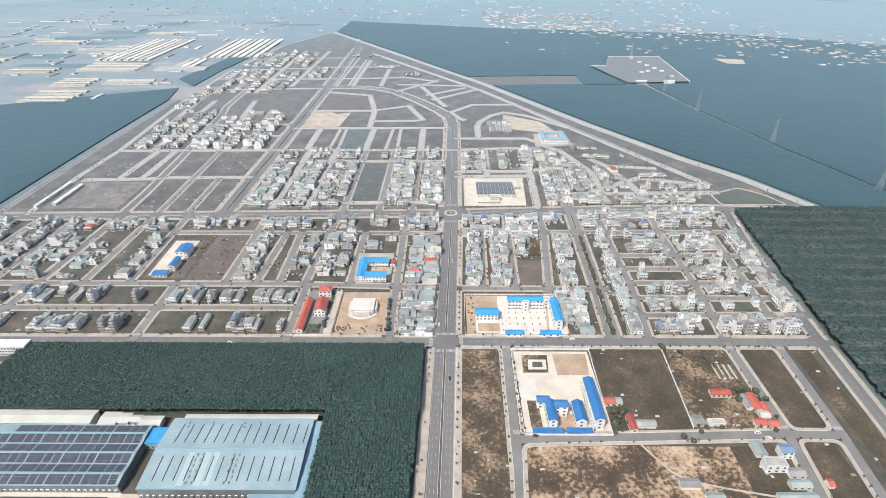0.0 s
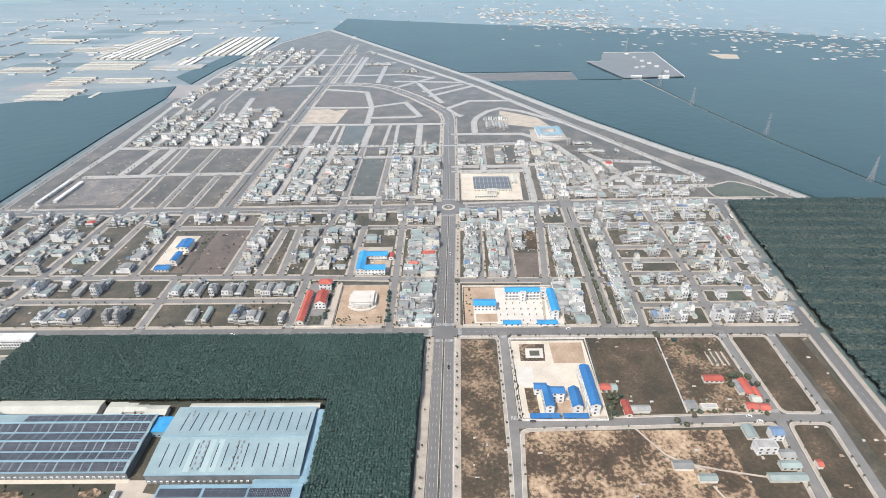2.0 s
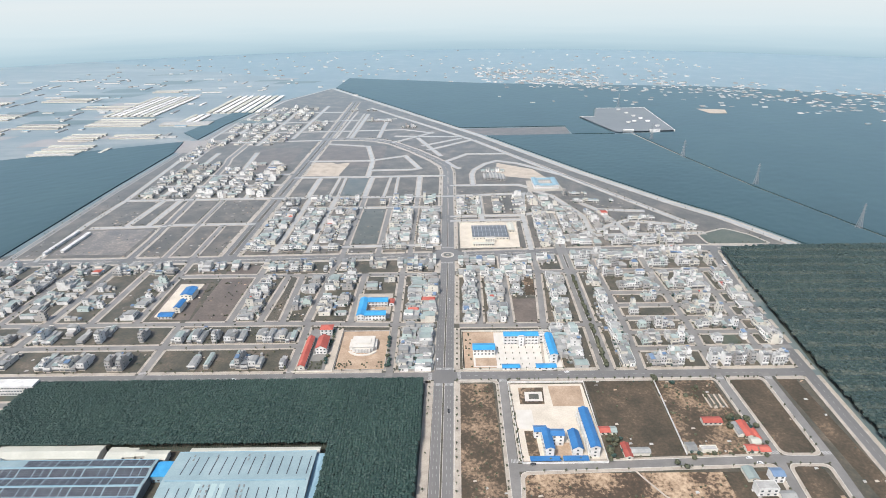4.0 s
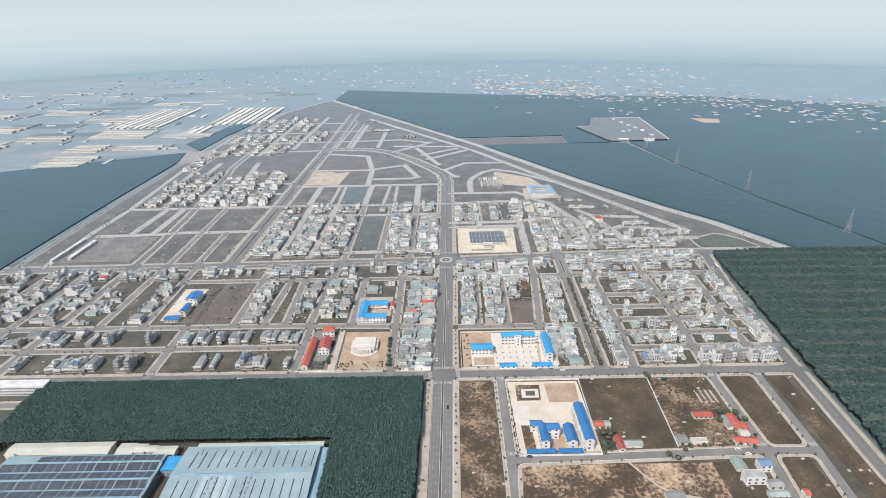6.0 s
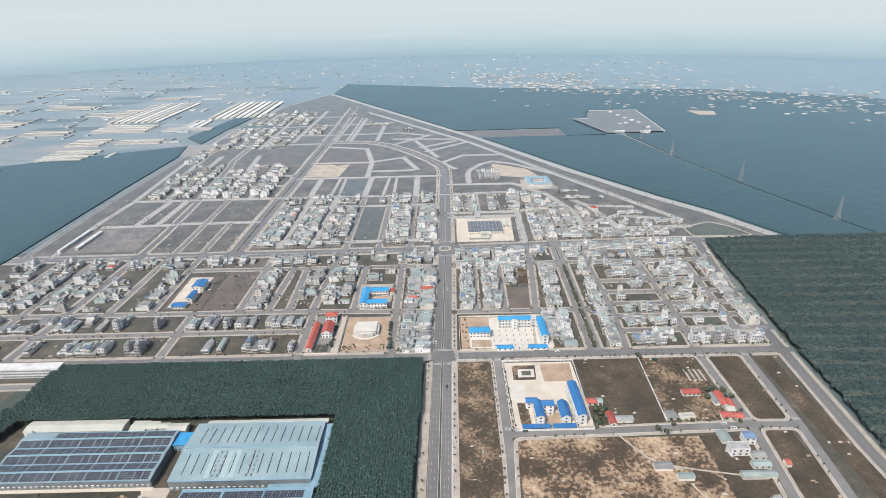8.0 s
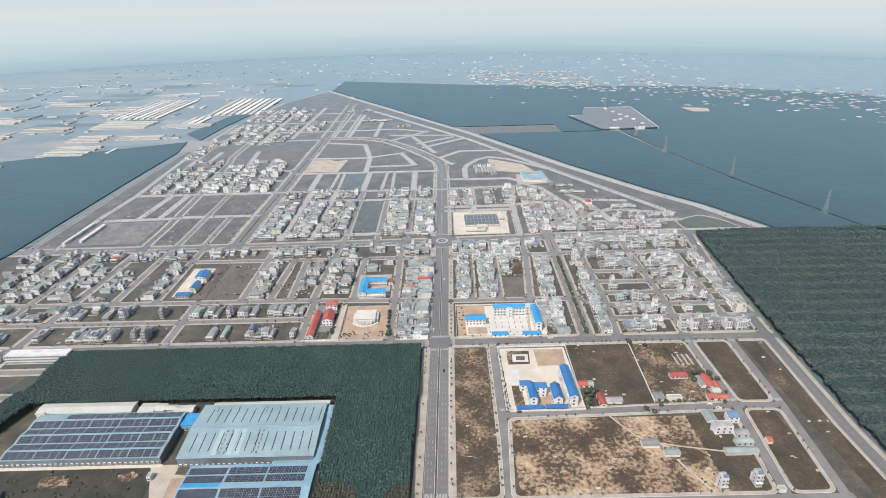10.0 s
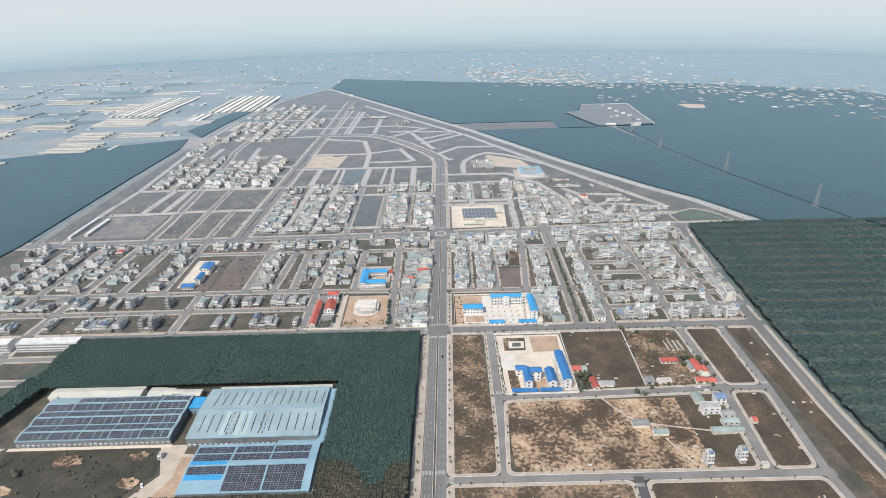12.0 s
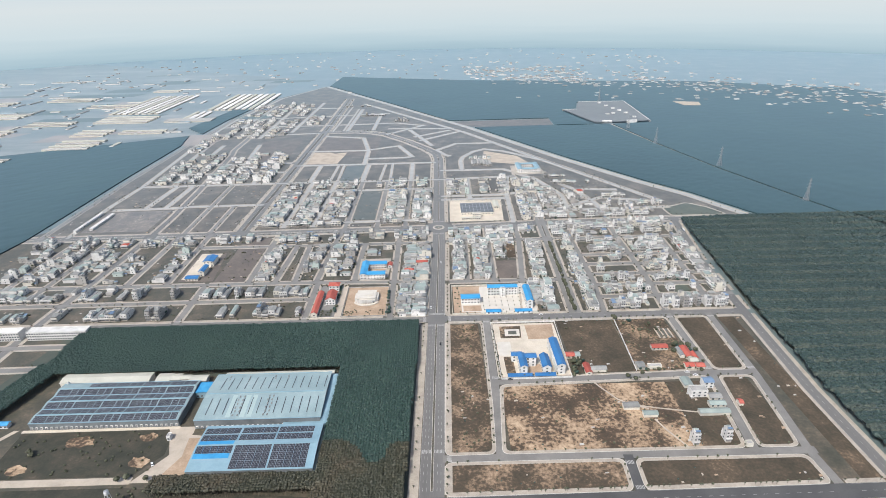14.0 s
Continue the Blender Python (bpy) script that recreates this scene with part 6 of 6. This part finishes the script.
for x0, x1, y0, y1, n in ((21, 50, -198, -8, 70), (-350, -225, -210, -162, 60), (133, 146, -104, -66, 26), (205, 262, -104, -88, 40), (196, 254, -60, -8, 40), (-106, -58, 18, 30, 24), (-133, -118, 17, 31, 14), (60, 63, -104, -10, 24), (-146, -108, 88, 93, 14), (-95, -60, 106, 111, 14), (24, 30, 18, 78, 12), (130, 350, 12, 220, 130), (-330, -150, 14, 210, 110), (-240, -190, -236, -222, 30), (150, 160, 14, 220, 0)):
    for i in range(n):
        p = Vector((rt.uniform(x0, x1), rt.uniform(y0, y1)))
        if not near_road(p, -1, 1.0):
            bush.append((p.x, p.y))
tagged(new("shrubs", crowns(bush, 0.95, 1.5, [M_leaf], low=True, trunk=False)), "scattered dry green shrubs on the lots", "shrub", kind="stuff")
garden = [(rt.uniform(xa, xb), rt.uniform(ya, yb)) for xa, xb, ya, yb, n in ((131, 147, -105, -78, 16), (242, 262, -104, -58, 22), (196, 215, -103, -97, 5), (-57, -53, 20, 70, 12), (-118, -116, 20, 88, 12), (204, 240, -30, -8, 6)) for _ in range(n)]
tagged(new("garden_shrubs", crowns(garden, 1.7, 3.4, [M_leaf, M_forest], (rng.random(len(garden)) < 0.5).astype(int))), "dense dark garden trees round the small houses", "trees", kind="stuff")
tagged(new("garden_trees", crowns([(244, -60), (247, -58), (252, -60), (258, -60), (262, -70), (240, -70), (135, -84), (138, -90), (133, -95), (141, -84), (199, -3), (200, -6), (187, -113), (181, -109), (-244, -216), (-222, -216), (-238, -214), (-214, -220), (-330, -185), (-327, -188)], 2.4, 5.0, [M_leaf])), "small garden trees with dark leafy crowns", "trees", kind="stuff")

mid = [(159.6 + 0.042 * y + rt.uniform(-1.0, 1.0), y) for y in np.arange(16, 216, 3.5) if rt.random() < 0.8]
tagged(new("avenue_trees", crowns(mid, 1.9, 4.2, [M_leaf])), "row of small trees on a planted street median", "trees", kind="stuff")

# ---- pylons, far site, far farms and town ----
def pylon(x, y, h):
    e = thing("pylon", "tall grey steel lattice pylon", "pylon", (x, y, 0), 20, "pylons along the cutting")
    for sx_, sy_ in ((-1, -1), (1, -1), (1, 1), (-1, 1)):
        g = Geo()
        g.beam((sx_ * 3.5, sy_ * 3.5, 0), (sx_ * 1.0, sy_ * 1.0, h * 0.6), 0.45, M_steel)
        g.beam((sx_ * 1.0, sy_ * 1.0, h * 0.6), (sx_ * 0.4, sy_ * 0.4, h), 0.4, M_steel)
        part("leg", g, e)
    for k in range(7):
        z0, z1 = h * 0.085 * k, h * 0.085 * (k + 1)
        w0, w1 = 3.5 - 2.5 * z0 / (h * 0.6), 3.5 - 2.5 * z1 / (h * 0.6)
        g = Geo()
        for p, q in (((-1, -1), (1, -1)), ((1, -1), (1, 1)), ((1, 1), (-1, 1)), ((-1, 1), (-1, -1))):
            g.beam((p[0] * w0, p[1] * w0, z0), (q[0] * w1, q[1] * w1, z1), 0.25, M_steel)
            g.beam((q[0] * w0, q[1] * w0, z0), (p[0] * w1, p[1] * w1, z1), 0.25, M_steel)
        part("brace", g, e)
    for k, half in ((0.62, 6.5), (0.76, 5.5), (0.9, 4.5)):
        g = Geo()
        for s in (-1, 1):
            g.beam((0, 0, h * k + 1.6), (s * half, 0, h * k), 0.3, M_steel)
            g.beam((0, 0, h * k), (s * half, 0, h * k), 0.3, M_steel)
        part("cross_arm", g, e)


for x, y, h in ((637, 352, 42), (592, 570, 42), (532, 765, 40), (520, 930, 40), (560, 1350, 44), (600, 1700, 44)):
    pylon(x, y, h)
M_siteg = surf("grey_gravel_site", [(0.13, 0.14, 0.145), (0.17, 0.18, 0.185)], 0.02, 0.2, 0.4, sheen=0.15)
sheet("ground_far_site", [(405, 1201), (448, 1205), (484, 1327), (635, 1327), (611, 1015), (453, 1002)], 4.3, M_siteg, "wide grey gravel site cut in the plantation", "plot")
for k, pts in enumerate(([(405, 1201), (450, 1203)], [(484, 1327), (635, 1327)], [(635, 1327), (611, 1015)])):
    g = Geo()
    for a_, b_ in zip(pts, pts[1:]):
        strip(g, Vector(a_), Vector(b_), 1.6, 0, 5.0, M_white)
    thing("site_wall", "long white wall round the gravel site", "wall", geo=g)
for i, (x, y) in enumerate(((540, 1290), (548, 1240), (556, 1195), (565, 1160), (572, 1120), (535, 1120), (515, 1110), (578, 1060), (475, 1008), (545, 1010))):
    block("site_hut", "small white site hut", x, x + (9 if i < 8 else 26), y, y + 8, 2, M_white, "x", 0.8, M_white, "", 3)
n_shed = 0
for x0, x1, y0, y1, nx_, al in ((-1035, -870, 1290, 1640, 8, "y"), (-735, -560, 1330, 1640, 8, "y"), (-760, -700, 1180, 1300, 3, "y"), (-1010, -850, 1150, 1250, 6, "x"), (-1200, -1070, 1125, 1190, 3, "x"), (-1300, -1180, 980, 1080, 4, "x"), (-960, -850, 830, 940, 4, "x"), (-1250, -1100, 820, 900, 4, "x"), (-1180, -1020, 1420, 1480, 2, "x"), (-800, -660, 1150, 1230, 1, "x"), (-1500, -1300, 1250, 1350, 3, "x"), (-1750, -1500, 1500, 1580, 3, "x"), (-1100, -1000, 1750, 1800, 2, "x"), (-980, -890, 980, 1060, 4, "x"), (-1500, -1380, 900, 1000, 4, "x"), (-1120, -980, 700, 760, 3, "x"), (-1400, -1240, 1560, 1640, 3, "x"), (-860, -740, 1000, 1050, 2, "x"), (-1900, -1700, 1200, 1260, 2, "x")):
    for i in range(nx_):
        if al == "y":
            w = (x1 - x0) / nx_
            block("farm_shed", "long pale farm shed in the haze", x0 + w * i, x0 + w * i + w * 0.62, y0, y1, 1, M_white if i % 3 else M_beige, "y", 1.5, M_cream, "", 3, category="shed")
        else:
            w = (y1 - y0) / nx_
            block("farm_shed", "long pale farm shed in the haze", x0, x1, y0 + w * i, y0 + w * i + w * 0.6, 1, M_beige if i % 2 else M_slab, "x", 1.5, M_cream, "", 3, category="shed")
# White walls stand in for haze on the sides of these far buildings
farm_bits = Geo()
for i in range(230):
    x, y = rt.uniform(-2000, -680), rt.uniform(760, 2150)
    if y < 760 - 0.32 * (x + 640) or noise.noise((x * 0.005, y * 0.007, 4)) < -0.08:
        continue
    w, d_ = rt.choice(((rt.uniform(30, 80), rt.uniform(8, 13)), (rt.uniform(8, 20), rt.uniform(8, 16)), (rt.uniform(8, 12), rt.uniform(30, 70))))
    farm_bits.box(x - w / 2, x + w / 2, y - d_ / 2, y + d_ / 2, 0, rt.uniform(2.4, 3.4), M_white, rt.choice((M_white, M_slab, M_rgrey, M_teal2, M_rdark, M_beige)))
tagged(thing("farm_buildings", "", "", geo=farm_bits), "scattered pale and bluish farm buildings, walls whitened for haze", "sheds", kind="stuff")
far_town = Geo()
for i in range(1300):
    a_, q_ = rt.gauss(0.0, 1.0), rt.gauss(0.0, 1.0)
    x = 150 + 1500 * rt.random() if i < 980 else -1700 + 3000 * rt.random()
    y = (2350 - 0.72 * x + 210 * a_) if i < 980 else 2500 + 420 * a_
    if noise.noise((x * 0.006, y * 0.006, 2)) < -0.05 and i % 4:
        continue
    if y < 1500 - 0.2 * x and x < 1000 or x > 1800:
        continue
    w, d_, h_ = rt.uniform(6, 17), rt.uniform(6, 15), rt.uniform(2.5, 5)
    far_town.box(x - w / 2, x + w / 2, y - d_ / 2, y + d_ / 2, 0, h_, rt.choice((M_cement, M_white, M_white)), rt.choice((M_white, M_slab, M_rgrey, M_rdark, M_rdark, M_teal2, M_rgrey)))
tagged(thing("far_town", "", "", geo=far_town), "scattered pale houses of a far town in the haze", "houses", kind="stuff")
sheet("ground_far_clearing", [(800, 1235), (850, 1230), (870, 1290), (790, 1310)], 2.75, M_track, "pale bare clearing in the plantation", "field")

# ---- debris and weeds on the open plots ----
debris, weeds = Geo(), []
for i in range(5200):
    p = Vector((rt.uniform(-600, 345), rt.uniform(-236, 560)))
    if p.x < -15 and p.y < 0 or near_road(p, -1, 3.5) or noise.noise((p.x * 0.02, p.y * 0.02, 9)) < -0.1:
        continue
    if 60 < p.x < 134 and -108 < p.y < -6 or 19 < p.x < 122 and 14 < p.y < 82 or 26 < p.x < 120 and 298 < p.y < 398 or -108 < p.x < -56 and 14 < p.y < 84:
        continue
    if i % 3 == 1:
        weeds.append((p.x, p.y))
    elif i % 3 == 0:
        w_, d_, h_ = rt.uniform(0.6, 2.2), rt.uniform(0.5, 1.6), rt.uniform(0.2, 0.9)
        debris.hexa([(p.x - w_, p.y - d_, 0), (p.x + w_, p.y - d_ * 0.6, 0), (p.x + w_ * 0.8, p.y + d_, 0), (p.x - w_ * 0.7, p.y + d_ * 0.9, 0)], [(p.x - w_ * 0.4, p.y - d_ * 0.3, h_), (p.x + w_ * 0.5, p.y - d_ * 0.4, h_ * 0.8), (p.x + w_ * 0.4, p.y + d_ * 0.4, h_), (p.x - w_ * 0.3, p.y + d_ * 0.4, h_ * 0.7)], rt.choice((M_track, M_sand, M_slab, M_cement)))
tagged(thing("debris", "", "", geo=debris), "small heaps of sand and building rubble", "debris", kind="stuff")
tagged(new("weeds", crowns(weeds, 0.75, 0.7, [M_leaf, M_forest], (rng.random(len(weeds)) < 0.5).astype(int), low=True, trunk=False)), "low weeds and bushes on the open plots", "weeds", kind="stuff")

# ---- vehicles ----
def vehicle(x, y, rz, paint, label, long=4.4, high=1.5, van=False):
    e = thing("bus" if long > 8 else "car", label, "bus" if long > 8 else "car", (x, y, 0.09), rz, "vehicles on the roads")
    L, W = long / 2, 0.9 if long < 8 else 1.25
    g = Geo()
    g.hexa([(-W, -L, 0.35), (W, -L, 0.35), (W, L, 0.35), (-W, L, 0.35)], [(-W, -L, 0.9), (W, -L, 0.85), (W, L, 0.9), (-W, L, 0.9)], paint)
    top = high if not van else high
    f0, f1 = (-0.55, 0.75) if not van else (-0.95, 0.97)
    g.hexa([(-W, f0 * L, 0.88), (W, f0 * L, 0.88), (W, f1 * L, 0.88), (-W, f1 * L, 0.88)], [(-W * 0.85, (f0 + 0.15) * L if not van else f0 * L, top), (W * 0.85, (f0 + 0.15) * L if not van else f0 * L, top), (W * 0.85, (f1 - 0.15) * L if not van else f1 * L, top), (-W * 0.85, (f1 - 0.15) * L if not van else f1 * L, top)], M_glass, paint)
    part("body", g, e)
    g = Geo()
    ring = [(0, 0.33 * math.cos(2 * math.pi * i / 12), 0.33 * math.sin(2 * math.pi * i / 12)) for i in range(12)]
    g.hexa([(-0.1, a_, b_) for _, a_, b_ in ring], [(0.1, a_, b_) for _, a_, b_ in ring], M_shade)
    me = g.mesh("wheel")
    for sx_ in (-1, 1):
        for sy_ in (-0.62, 0.62):
            part("wheel", me, e).location = (sx_ * (W - 0.05), sy_ * L, 0.33)


M_carw = surf("white_car_paint", [(0.7, 0.7, 0.7), (0.8, 0.8, 0.8)], 1, 5, 0.25)
M_card = surf("dark_car_paint", [(0.03, 0.03, 0.035), (0.05, 0.05, 0.055)], 1, 5, 0.25)
vehicle(379, 238, -5, M_carw, "white coach parked on the road by the plantation", 11, 3.2, True)
vehicle(-3, 446, 0, M_carw, "white coach on the boulevard", 11, 3.2, True)
for x, y, rz, p, lab in ((5, -45, 0, M_card, "dark car on the boulevard"), (-5, 30, 180, M_carw, "white car on the boulevard"), (9, 150, 0, M_carw, "white car on the boulevard"), (-40, 2, 90, M_card, "dark car on the cross road"), (120, 8, -90, M_carw, "white car on the cross road"),
                         (240, -103, 90, M_carw, "white car parked by the street"), (246, -108, 80, M_carw, "white car parked by the street"), (-225, -200, 30, M_carw, "white van in the factory yard"), (70, -107, 90, M_card, "dark car by the school wall"), (-200, 2, 90, M_carw, "white car on the cross road")):
    vehicle(x, y, rz, p, lab)
